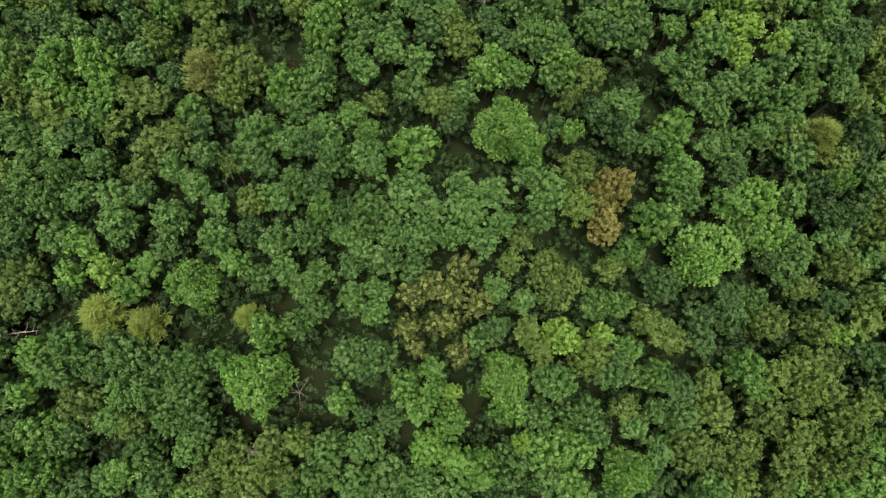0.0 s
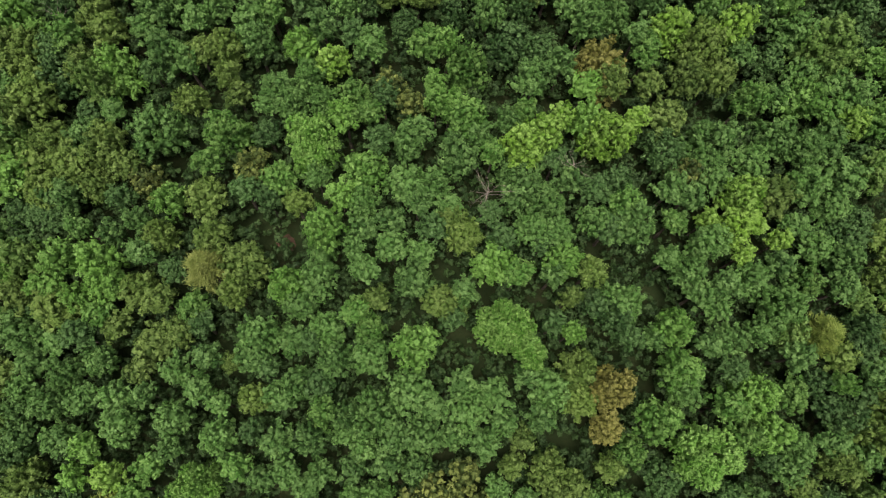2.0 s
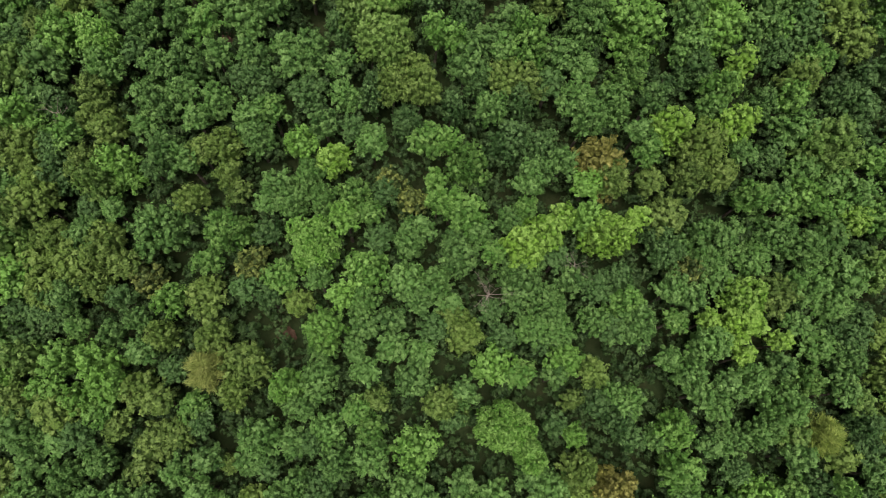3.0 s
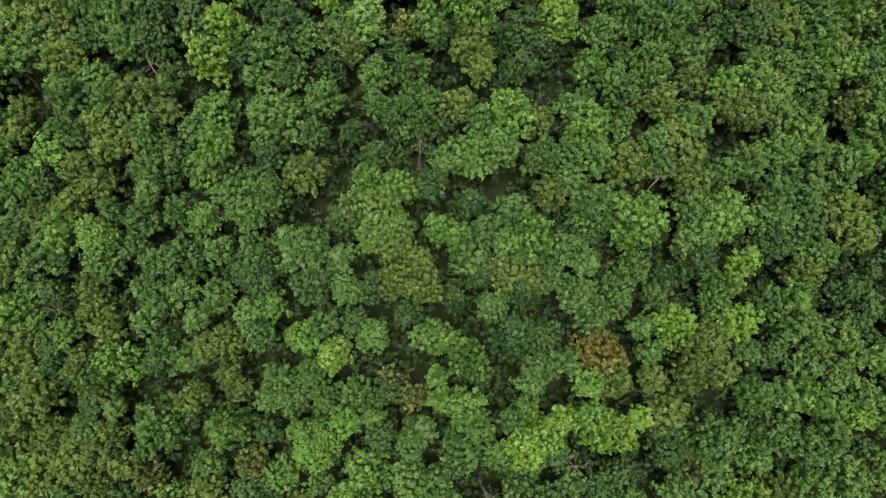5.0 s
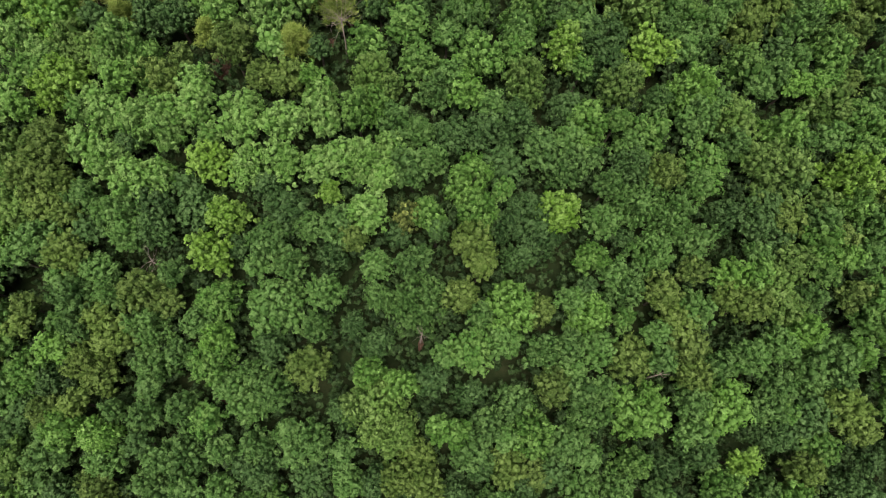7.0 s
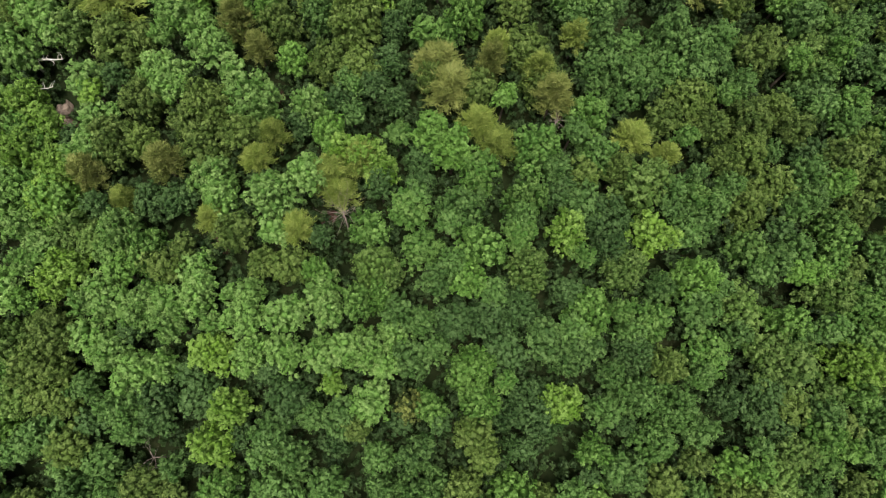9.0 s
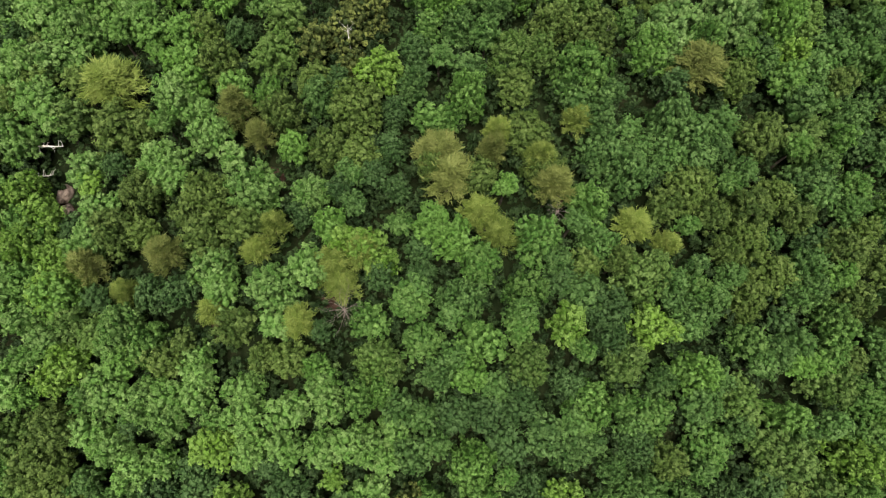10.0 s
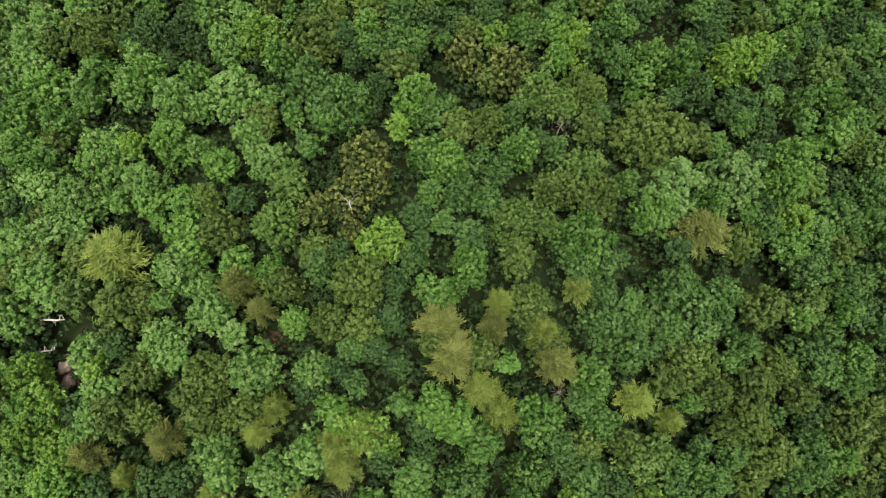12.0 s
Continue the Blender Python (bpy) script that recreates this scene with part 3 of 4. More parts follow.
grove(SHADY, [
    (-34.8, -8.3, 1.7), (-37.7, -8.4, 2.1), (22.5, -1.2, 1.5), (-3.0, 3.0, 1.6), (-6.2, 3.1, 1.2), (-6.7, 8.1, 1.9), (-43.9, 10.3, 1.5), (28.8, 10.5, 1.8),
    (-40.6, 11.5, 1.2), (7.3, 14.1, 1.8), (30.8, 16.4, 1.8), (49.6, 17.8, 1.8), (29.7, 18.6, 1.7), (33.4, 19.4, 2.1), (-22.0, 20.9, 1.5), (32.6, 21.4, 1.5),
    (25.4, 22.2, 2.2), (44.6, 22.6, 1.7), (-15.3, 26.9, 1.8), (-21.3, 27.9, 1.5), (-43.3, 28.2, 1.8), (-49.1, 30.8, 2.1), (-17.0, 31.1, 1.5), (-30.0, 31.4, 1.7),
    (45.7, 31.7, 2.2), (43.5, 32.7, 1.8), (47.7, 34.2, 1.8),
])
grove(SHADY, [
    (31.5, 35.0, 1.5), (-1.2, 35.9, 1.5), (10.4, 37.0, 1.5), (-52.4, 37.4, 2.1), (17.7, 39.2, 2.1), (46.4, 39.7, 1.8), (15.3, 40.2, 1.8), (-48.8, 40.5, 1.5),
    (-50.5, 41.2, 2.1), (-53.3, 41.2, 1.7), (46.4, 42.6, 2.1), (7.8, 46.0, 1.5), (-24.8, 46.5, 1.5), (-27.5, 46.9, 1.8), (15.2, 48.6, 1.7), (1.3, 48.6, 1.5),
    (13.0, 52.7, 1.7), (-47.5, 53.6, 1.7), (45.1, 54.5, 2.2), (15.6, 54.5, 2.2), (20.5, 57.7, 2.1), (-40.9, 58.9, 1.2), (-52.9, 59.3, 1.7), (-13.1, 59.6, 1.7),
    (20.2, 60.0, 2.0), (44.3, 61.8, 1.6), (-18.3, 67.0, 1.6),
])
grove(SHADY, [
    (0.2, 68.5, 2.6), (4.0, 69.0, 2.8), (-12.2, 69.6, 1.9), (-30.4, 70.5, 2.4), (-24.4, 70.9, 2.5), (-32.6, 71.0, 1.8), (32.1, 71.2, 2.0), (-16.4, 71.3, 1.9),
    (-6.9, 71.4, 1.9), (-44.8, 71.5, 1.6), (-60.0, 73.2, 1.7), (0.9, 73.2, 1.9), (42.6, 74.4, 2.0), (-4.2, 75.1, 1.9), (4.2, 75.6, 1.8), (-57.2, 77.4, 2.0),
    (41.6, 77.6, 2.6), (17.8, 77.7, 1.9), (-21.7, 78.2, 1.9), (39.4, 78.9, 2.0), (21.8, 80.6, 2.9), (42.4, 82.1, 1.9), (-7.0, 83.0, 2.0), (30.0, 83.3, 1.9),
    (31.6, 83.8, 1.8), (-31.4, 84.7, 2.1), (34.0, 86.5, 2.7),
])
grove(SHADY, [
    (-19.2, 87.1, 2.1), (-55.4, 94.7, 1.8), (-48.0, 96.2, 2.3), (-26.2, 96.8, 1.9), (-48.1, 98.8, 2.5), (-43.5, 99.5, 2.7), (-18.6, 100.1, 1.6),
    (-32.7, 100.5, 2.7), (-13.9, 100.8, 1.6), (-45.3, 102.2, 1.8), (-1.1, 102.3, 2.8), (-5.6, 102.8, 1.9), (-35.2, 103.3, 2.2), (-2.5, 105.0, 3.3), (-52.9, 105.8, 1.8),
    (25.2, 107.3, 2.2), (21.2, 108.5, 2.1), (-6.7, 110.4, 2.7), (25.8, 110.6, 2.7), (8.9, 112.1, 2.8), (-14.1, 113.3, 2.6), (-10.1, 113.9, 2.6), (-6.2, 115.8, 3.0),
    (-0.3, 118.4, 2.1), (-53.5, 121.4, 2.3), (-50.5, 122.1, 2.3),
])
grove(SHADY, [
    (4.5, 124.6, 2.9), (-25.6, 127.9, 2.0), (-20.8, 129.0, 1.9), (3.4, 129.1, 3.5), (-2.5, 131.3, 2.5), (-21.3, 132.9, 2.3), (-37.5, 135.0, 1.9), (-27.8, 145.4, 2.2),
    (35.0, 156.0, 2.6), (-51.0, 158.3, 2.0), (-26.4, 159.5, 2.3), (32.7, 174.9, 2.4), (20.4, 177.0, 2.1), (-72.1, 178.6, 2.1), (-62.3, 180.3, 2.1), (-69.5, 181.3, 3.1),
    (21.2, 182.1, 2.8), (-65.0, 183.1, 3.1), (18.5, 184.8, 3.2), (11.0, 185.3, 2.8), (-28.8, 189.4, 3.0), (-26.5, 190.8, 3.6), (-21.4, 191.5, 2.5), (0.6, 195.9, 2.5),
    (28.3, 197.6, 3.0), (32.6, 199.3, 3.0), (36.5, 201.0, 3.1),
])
grove(BRIGHT, [
    (-41.8, -9.2, 2.1), (-39.9, -7.5, 2.8), (-30.4, -6.4, 1.7), (-41.0, -3.6, 2.3), (7.4, -0.8, 2.5), (17.2, -0.5, 1.7), (4.6, -0.1, 1.6), (-43.5, 0.0, 1.4),
    (1.8, 0.7, 2.2), (15.2, 2.0, 2.6), (41.7, 2.3, 1.7), (17.9, 3.0, 2.0), (47.9, 3.1, 1.9), (3.7, 3.7, 2.0), (-8.6, 4.0, 1.7), (-0.1, 4.4, 1.7),
    (9.8, 6.1, 2.2), (1.3, 6.4, 1.4), (-1.7, 6.6, 1.9), (49.1, 7.4, 1.6), (-18.3, 10.1, 2.1), (-33.8, 12.5, 1.6), (-41.0, 13.0, 1.6),
    (-39.8, 16.4, 1.6), (23.7, 28.6, 2.5), (36.8, 28.7, 2.2),
])
grove(BRIGHT, [
    (-41.4, 30.7, 1.6), (-44.2, 32.2, 2.1), (34.8, 32.4, 2.8), (-47.5, 32.6, 1.8), (-4.9, 32.7, 2.6), (25.5, 33.7, 2.6), (-40.8, 33.9, 2.1), (43.1, 35.1, 1.3),
    (-42.5, 36.2, 2.4), (12.2, 36.2, 1.3), (-46.3, 36.2, 2.2), (-20.8, 36.9, 2.2), (24.0, 38.6, 2.4), (2.4, 42.5, 2.4), (-17.5, 43.6, 2.4), (10.6, 44.4, 2.1),
    (-36.0, 44.6, 1.9), (-16.2, 47.8, 1.8), (-14.1, 50.9, 2.6), (-16.9, 55.8, 1.8), (-45.4, 58.5, 2.9), (-3.2, 58.7, 2.6), (-5.3, 59.7, 1.6), (-6.9, 59.8, 1.5),
    (10.5, 60.6, 1.9), (-7.6, 62.2, 1.4), (10.0, 63.8, 1.8), (-23.9, 64.5, 2.2),
])
grove(BRIGHT, [
    (-6.6, 66.2, 1.5), (35.5, 66.5, 2.5), (24.2, 77.3, 2.2), (-10.0, 78.2, 1.8), (-7.8, 78.2, 1.7), (1.2, 79.5, 3.2), (-15.6, 82.7, 2.0), (-19.4, 83.3, 2.1),
    (13.8, 83.9, 3.8), (-37.6, 84.4, 2.2), (24.1, 85.5, 3.7), (-4.1, 92.8, 3.6), (6.4, 94.1, 2.8), (31.5, 95.6, 2.2), (4.9, 100.4, 1.9),
    (24.5, 100.9, 1.7), (22.3, 100.5, 2.5), (-15.2, 102.4, 2.1), (-9.5, 104.2, 3.0), (35.6, 104.7, 1.6), (-65.5, 107.1, 1.6), (-11.3, 107.5, 3.0), (36.5, 111.4, 1.9),
    (-25.7, 113.1, 2.0), (-23.4, 113.8, 1.9), (-52.3, 115.1, 2.9), (-31.5, 115.9, 1.6),
])
grove(BRIGHT, [
    (2.1, 116.4, 3.3), (-12.9, 117.7, 2.5), (-64.4, 119.8, 3.1), (-67.9, 120.7, 2.9), (-12.2, 121.9, 2.7), (14.3, 121.9, 3.0), (-25.9, 122.2, 2.4), (-70.4, 126.3, 2.5),
    (32.1, 129.5, 2.3), (-75.0, 131.0, 2.4), (-33.3, 133.0, 2.1), (-17.2, 133.4, 2.7), (-20.2, 135.0, 2.6), (31.2, 136.0, 1.8), (-11.7, 141.8, 1.5), (-0.5, 142.1, 3.1),
    (-40.2, 143.1, 2.1), (-48.8, 148.3, 2.6), (-44.5, 148.9, 1.9), (-22.6, 149.5, 2.5), (-20.5, 150.5, 2.1), (-56.2, 151.6, 3.6), (-18.1, 153.9, 2.9), (-66.0, 154.6, 1.8),
    (-62.2, 155.2, 2.6), (-57.5, 156.4, 2.5), (-77.5, 158.6, 2.8), (-80.4, 160.1, 3.7),
])
grove(BRIGHT, [
    (-3.1, 159.7, 4.4), (-54.4, 162.4, 2.6), (25.1, 163.7, 2.6), (-62.1, 165.1, 3.1), (-77.7, 165.0, 3.0), (6.5, 165.5, 3.3), (-83.4, 166.6, 2.0),
    (13.0, 166.7, 2.9), (-23.2, 168.0, 2.9), (-26.5, 169.1, 3.2), (-81.9, 169.8, 3.8), (-13.6, 171.9, 2.8), (24.1, 172.6, 2.9), (-74.3, 173.2, 2.6),
    (-67.1, 174.1, 2.2), (-61.3, 174.6, 1.9), (-29.4, 177.3, 3.4), (24.8, 177.3, 3.1), (-50.1, 179.2, 2.4), (30.4, 180.4, 2.7), (2.0, 184.2, 2.3), (-10.4, 186.1, 2.0),
    (-38.2, 186.2, 2.9), (8.2, 188.9, 2.9), (3.6, 189.0, 2.9), (-16.3, 190.5, 2.1),
])
grove(OLIVE, [
    (-21.7, -6.1, 1.7), (-17.0, -5.1, 2.6), (-13.4, -4.6, 1.4), (-19.9, -2.9, 2.4), (-15.7, -2.1, 2.3), (-30.6, -1.7, 1.5), (-12.3, -0.7, 1.6), (-37.0, -0.1, 2.3),
    (39.9, 1.9, 1.4), (36.8, 2.1, 2.1), (45.2, 4.2, 2.1), (40.9, 4.4, 1.8), (32.9, 4.4, 1.8), (30.3, 4.6, 2.4), (37.0, 5.7, 2.1), (47.6, 5.9, 2.1),
    (42.4, 7.1, 2.3), (22.4, 7.7, 1.6), (46.6, 8.8, 2.6), (-46.6, 9.4, 1.6), (33.1, 9.3, 2.4), (39.0, 9.5, 2.3), (48.8, 11.4, 2.1), (42.5, 11.7, 2.0),
    (31.9, 11.9, 1.5), (-46.1, 12.2, 2.4), (45.5, 12.7, 2.0), (12.4, 12.7, 1.5), (18.0, 12.7, 2.3),
])
grove(OLIVE, [
    (39.2, 13.7, 1.6), (10.9, 14.4, 1.7), (42.1, 15.3, 2.2), (45.3, 15.6, 2.0), (27.1, 16.1, 1.6), (25.2, 16.2, 1.8), (23.6, 17.4, 1.5), (13.1, 18.6, 1.8),
    (42.3, 19.4, 1.9), (37.4, 19.4, 2.1), (15.1, 20.4, 1.6), (48.4, 20.9, 1.8), (7.7, 21.2, 1.5), (12.0, 21.5, 2.1), (19.2, 22.5, 1.5), (41.2, 23.6, 1.5),
    (-22.6, 24.1, 1.9), (8.8, 24.3, 1.5), (-35.8, 25.6, 1.7), (46.6, 26.1, 1.7), (44.0, 26.4, 1.9), (-25.4, 27.7, 1.1), (-34.6, 28.9, 2.5), (14.7, 29.3, 2.3),
    (-32.1, 29.8, 1.7), (-39.2, 30.0, 1.7), (-50.6, 31.2, 1.7), (14.0, 32.2, 2.3), (-34.8, 33.2, 1.8),
])
grove(OLIVE, [
    (-37.2, 34.4, 2.4), (-26.8, 35.3, 1.9), (-10.1, 37.1, 1.5), (-1.5, 37.5, 1.5), (-3.4, 37.5, 1.8), (-25.8, 38.6, 2.5), (11.6, 40.0, 1.2), (-35.8, 40.3, 1.9),
    (-30.2, 41.5, 2.2), (-50.7, 43.4, 2.4), (13.7, 43.5, 1.7), (-44.8, 44.6, 1.9), (-1.4, 45.4, 2.3), (-32.1, 45.5, 2.6), (-21.2, 46.2, 1.5), (-52.3, 46.3, 2.7),
    (-47.7, 47.0, 2.7), (-3.0, 47.1, 1.5), (-41.5, 47.4, 1.8), (-43.6, 48.5, 2.1), (-50.9, 49.3, 2.9), (-44.1, 50.6, 1.5), (-54.6, 51.2, 1.8), (-52.9, 53.1, 2.5),
    (-54.2, 55.8, 2.1), (-35.3, 56.1, 1.9), (-49.2, 56.9, 1.2), (-56.3, 56.9, 1.5), (-30.2, 57.6, 1.5), (-31.3, 58.9, 1.5),
])
grove(OLIVE, [
    (-55.6, 59.4, 2.2), (-35.0, 61.2, 1.8), (-46.1, 62.0, 1.8), (-32.4, 62.3, 2.2), (20.6, 62.7, 2.7), (-47.8, 64.0, 2.8), (13.1, 64.8, 2.1), (17.6, 65.8, 1.8),
    (21.6, 66.5, 2.2), (-49.1, 66.6, 2.1), (26.0, 68.0, 2.1), (22.9, 70.5, 3.3), (-11.0, 71.9, 2.3), (-14.3, 72.1, 2.2), (-56.6, 73.8, 2.1), (1.8, 74.6, 2.2),
    (-11.8, 74.7, 2.1), (-52.8, 74.9, 1.8), (-1.3, 75.6, 2.5), (-51.4, 78.3, 2.1), (-53.2, 80.1, 2.8), (-61.7, 82.8, 1.7), (-26.3, 83.3, 2.6), (-60.8, 84.9, 1.6),
    (-52.7, 84.9, 1.7), (2.9, 85.0, 2.4), (40.7, 85.6, 2.2), (37.7, 87.9, 2.7), (-44.9, 88.4, 1.7),
])
grove(OLIVE, [
    (19.0, 88.9, 2.1), (-47.2, 88.5, 2.5), (11.4, 89.8, 2.5), (19.1, 92.0, 2.5), (-9.5, 93.9, 2.3), (0.3, 93.8, 2.0), (16.8, 95.2, 2.3), (-58.8, 96.0, 1.7),
    (-61.4, 97.1, 2.6), (-8.0, 97.3, 1.8), (14.3, 97.5, 2.3), (24.5, 97.7, 2.3), (22.3, 98.4, 1.9), (-23.7, 98.5, 1.9), (-60.4, 99.7, 2.0), (-9.7, 99.8, 2.5),
    (-63.3, 99.9, 2.5), (37.6, 100.9, 2.1), (17.8, 101.2, 2.0), (-62.4, 102.1, 2.4), (-61.3, 104.1, 2.5), (-63.0, 105.3, 2.3), (28.7, 109.1, 2.4), (12.2, 111.3, 2.3),
    (-49.7, 113.6, 2.3), (-35.2, 116.2, 2.4), (-38.6, 116.3, 2.0), (-48.2, 116.3, 1.6), (-42.1, 118.4, 2.2), (-41.3, 119.6, 1.8),
])
grove(OLIVE, [
    (-56.3, 128.6, 2.1), (-59.3, 129.1, 3.4), (-48.8, 129.4, 3.4), (-43.8, 131.4, 2.4), (-51.6, 132.0, 2.0), (21.2, 132.5, 3.0), (-0.1, 133.2, 2.1),
    (-49.3, 133.9, 3.4), (-57.2, 134.2, 3.0), (34.7, 134.4, 3.3), (4.0, 134.6, 2.0), (24.0, 136.2, 3.5), (17.5, 137.6, 1.9), (20.3, 139.6, 3.1),
    (32.6, 140.2, 3.8), (-62.7, 141.2, 3.9), (9.2, 142.3, 2.4), (15.2, 142.5, 2.2), (-15.6, 142.7, 2.4), (-21.9, 143.2, 1.9), (26.4, 143.3, 2.2), (-60.3, 143.4, 2.0),
    (35.7, 143.5, 1.9), (-31.2, 143.8, 2.6), (20.1, 143.9, 3.5), (-35.6, 144.0, 3.1), (-19.9, 144.2, 1.9),
])
grove(OLIVE, [
    (-7.2, 145.5, 3.1), (12.7, 145.7, 3.8), (24.5, 146.7, 3.2), (-42.2, 147.3, 2.9), (-32.7, 148.8, 3.9), (-9.6, 150.2, 3.5), (-39.7, 153.0, 2.4), (-52.6, 153.9, 3.1),
    (22.0, 154.5, 3.5), (-12.2, 155.9, 2.5), (-54.9, 157.4, 2.1), (18.7, 163.2, 2.9), (-8.8, 166.7, 3.1), (-2.5, 167.6, 3.6), (-50.6, 169.8, 2.5), (-23.1, 173.4, 2.7),
    (-18.6, 175.2, 3.0), (-76.3, 175.5, 1.9), (2.2, 175.9, 2.2), (-4.3, 175.9, 2.4), (-82.1, 176.3, 2.2), (10.9, 177.4, 2.5), (5.2, 178.3, 5.4), (-79.6, 178.7, 2.5),
    (-75.1, 179.7, 3.0), (-32.5, 181.4, 2.7), (-6.3, 181.5, 2.9), (-19.5, 181.8, 2.1), (-4.1, 182.9, 2.1), (-45.2, 183.9, 3.8),
])
grove(LIME, [
    (11.6, 2.4, 1.1), (3.2, 6.7, 1.3), (-36.4, 13.9, 1.8), (14.5, 14.2, 2.2), (19.0, 15.2, 1.4), (45.7, 19.2, 1.7), (31.0, 47.7, 1.4), (34.7, 49.8, 1.3),
    (29.5, 50.6, 2.3), (26.4, 51.1, 1.5), (31.8, 51.9, 1.8), (30.0, 53.8, 2.5), (3.8, 55.9, 2.5), (5.5, 58.0, 2.5), (7.3, 59.4, 1.7), (13.3, 59.5, 3.0),
    (16.2, 60.9, 1.7), (-20.1, 63.1, 2.3), (42.3, 65.2, 2.2), (19.1, 72.3, 2.4), (26.4, 73.4, 2.5), (25.8, 79.4, 1.8), (-40.3, 94.2, 2.6),
])
grove(LIME, [
    (-38.7, 98.7, 2.5), (-27.4, 103.3, 1.5), (0.6, 104.9, 2.5), (-42.5, 104.9, 2.6), (-62.9, 109.4, 1.9), (-61.3, 111.9, 2.5), (35.1, 114.6, 3.4), (-1.6, 125.5, 2.6),
    (11.1, 126.8, 1.7), (8.7, 126.9, 2.7), (-25.6, 129.5, 1.9), (-28.0, 130.5, 2.7), (-30.9, 131.7, 2.2), (-30.3, 155.7, 3.6), (-66.5, 162.6, 1.7), (26.0, 168.2, 2.8),
    (-31.1, 171.2, 1.8), (-53.8, 183.0, 3.8), (-19.6, 188.0, 2.0), (15.0, 188.4, 2.1), (-8.2, 189.1, 3.2), (16.5, 190.8, 3.9), (19.4, 192.5, 2.3),
])
grove(LIME, [
    (-72.4, 130.9, 2.9), (-68.9, 128.7, 2.5), (-63.8, 132.9, 1.7), (-64.9, 123.7, 3.0), (-70.1, 124.5, 3.0), (-65.6, 119.7, 2.7),
])
grove(RUSSET, [
    (18.0, 27.1, 2.1), (18.1, 31.1, 2.9), (11.7, 66.9, 3.5),
])
grove(COOL, [
    (25.1, 11.7, 2.0), (36.4, 12.0, 1.5), (35.4, 14.1, 2.3), (22.8, 14.3, 1.6), (-22.9, 16.8, 1.6), (17.9, 18.4, 1.8), (20.6, 18.8, 1.8), (-31.3, 33.5, 1.7),
    (39.2, 33.5, 2.3), (-10.9, 33.8, 1.9), (-12.7, 35.3, 1.8), (5.3, 41.7, 1.8), (-23.7, 49.3, 2.1), (-32.0, 49.3, 1.7), (16.9, 51.6, 2.5), (-30.7, 53.6, 3.0),
    (-16.9, 59.1, 2.0), (-4.0, 64.6, 2.8), (-8.9, 66.8, 2.3), (-27.8, 67.2, 1.7), (-37.1, 75.5, 1.8), (13.7, 77.8, 2.2),
])
grove(COOL, [
    (-60.1, 77.5, 2.8), (-38.2, 82.4, 3.1), (35.7, 83.0, 2.1), (-7.8, 87.3, 2.7), (-39.3, 89.5, 3.0), (-51.1, 101.1, 2.5), (-22.5, 101.6, 2.6), (-66.4, 111.5, 1.6),
    (17.9, 113.6, 3.4), (-56.7, 114.0, 1.9), (9.9, 117.1, 3.4), (-19.2, 121.0, 2.7), (35.5, 122.4, 3.0), (-7.6, 124.0, 2.2), (-21.6, 125.2, 2.7), (20.8, 126.7, 2.5),
    (-7.5, 129.6, 2.9), (-13.3, 131.3, 3.0), (13.5, 132.6, 2.5), (-6.8, 135.7, 3.5), (-54.8, 136.0, 2.4), (35.7, 149.9, 2.9), (-13.9, 189.9, 2.2),
])
grove(TALL, [
    (23.4, 1.2, 2.6), (-18.2, 4.7, 3.5), (8.8, 9.4, 2.9), (-27.2, 14.0, 2.9), (29.4, 25.8, 3.8), (7.4, 33.3, 2.2), (5.1, 36.0, 3.4), (-20.7, 53.1, 3.3),
    (-49.1, 71.6, 2.3), 
])
grove(SILVER, [(9.0, 170.3, 5.0), (17.1, 172.2, 4.6)])
grove(FEATHERY, [
    (-31.8, 9.0, 2.6), (-36.5, 9.4, 3.1), (-20.8, 11.5, 1.9), (41.5, 40.6, 2.7), (-14.6, 138.1, 3.0), (-11.9, 135.7, 2.8), (5.9, 140.1, 3.0), (10.2, 137.9, 2.3), (-30.5, 126.0, 2.6), (-32.1, 128.3, 3.2), (-41.8, 128.9, 2.4), (-40.2, 132.0, 2.3), (-45.9, 120.8, 2.2), (-34.9, 120.9, 2.7), (-3.1, 153.3, 2.6), (-13.7, 149.6, 2.4), (-65.8, 147.7, 4.8), (-57.0, 121.3, 2.0), (-28.6, 130.6, 3.2), (-7.7, 146.6, 2.5),
])
grove(BRONZE, [
    (3.4, 10.6, 1.7), (-1.2, 11.2, 1.5), (-2.7, 13.0, 1.6), (2.2, 13.8, 1.6), (0.2, 14.1, 1.7), (-2.6, 16.1, 1.8), (4.9, 16.5, 1.8), (1.7, 16.7, 1.8),
    (-0.6, 17.6, 1.8), (2.5, 19.8, 1.8), (-39.2, 46.5, 2.2), (-27.4, 49.9, 2.3), (23.4, 56.3, 2.3), (-9.9, 59.8, 2.1), (-12.7, 61.3, 2.0), (-17.8, 102.2, 2.1),
    (-35.0, 156.1, 2.1), (-40.4, 158.4, 2.6), (-37.4, 160.8, 3.7), (-33.9, 164.1, 3.2), (-35.5, 167.1, 3.8), (-23.1, 184.1, 3.5), (-16.6, 184.3, 3.8),
])
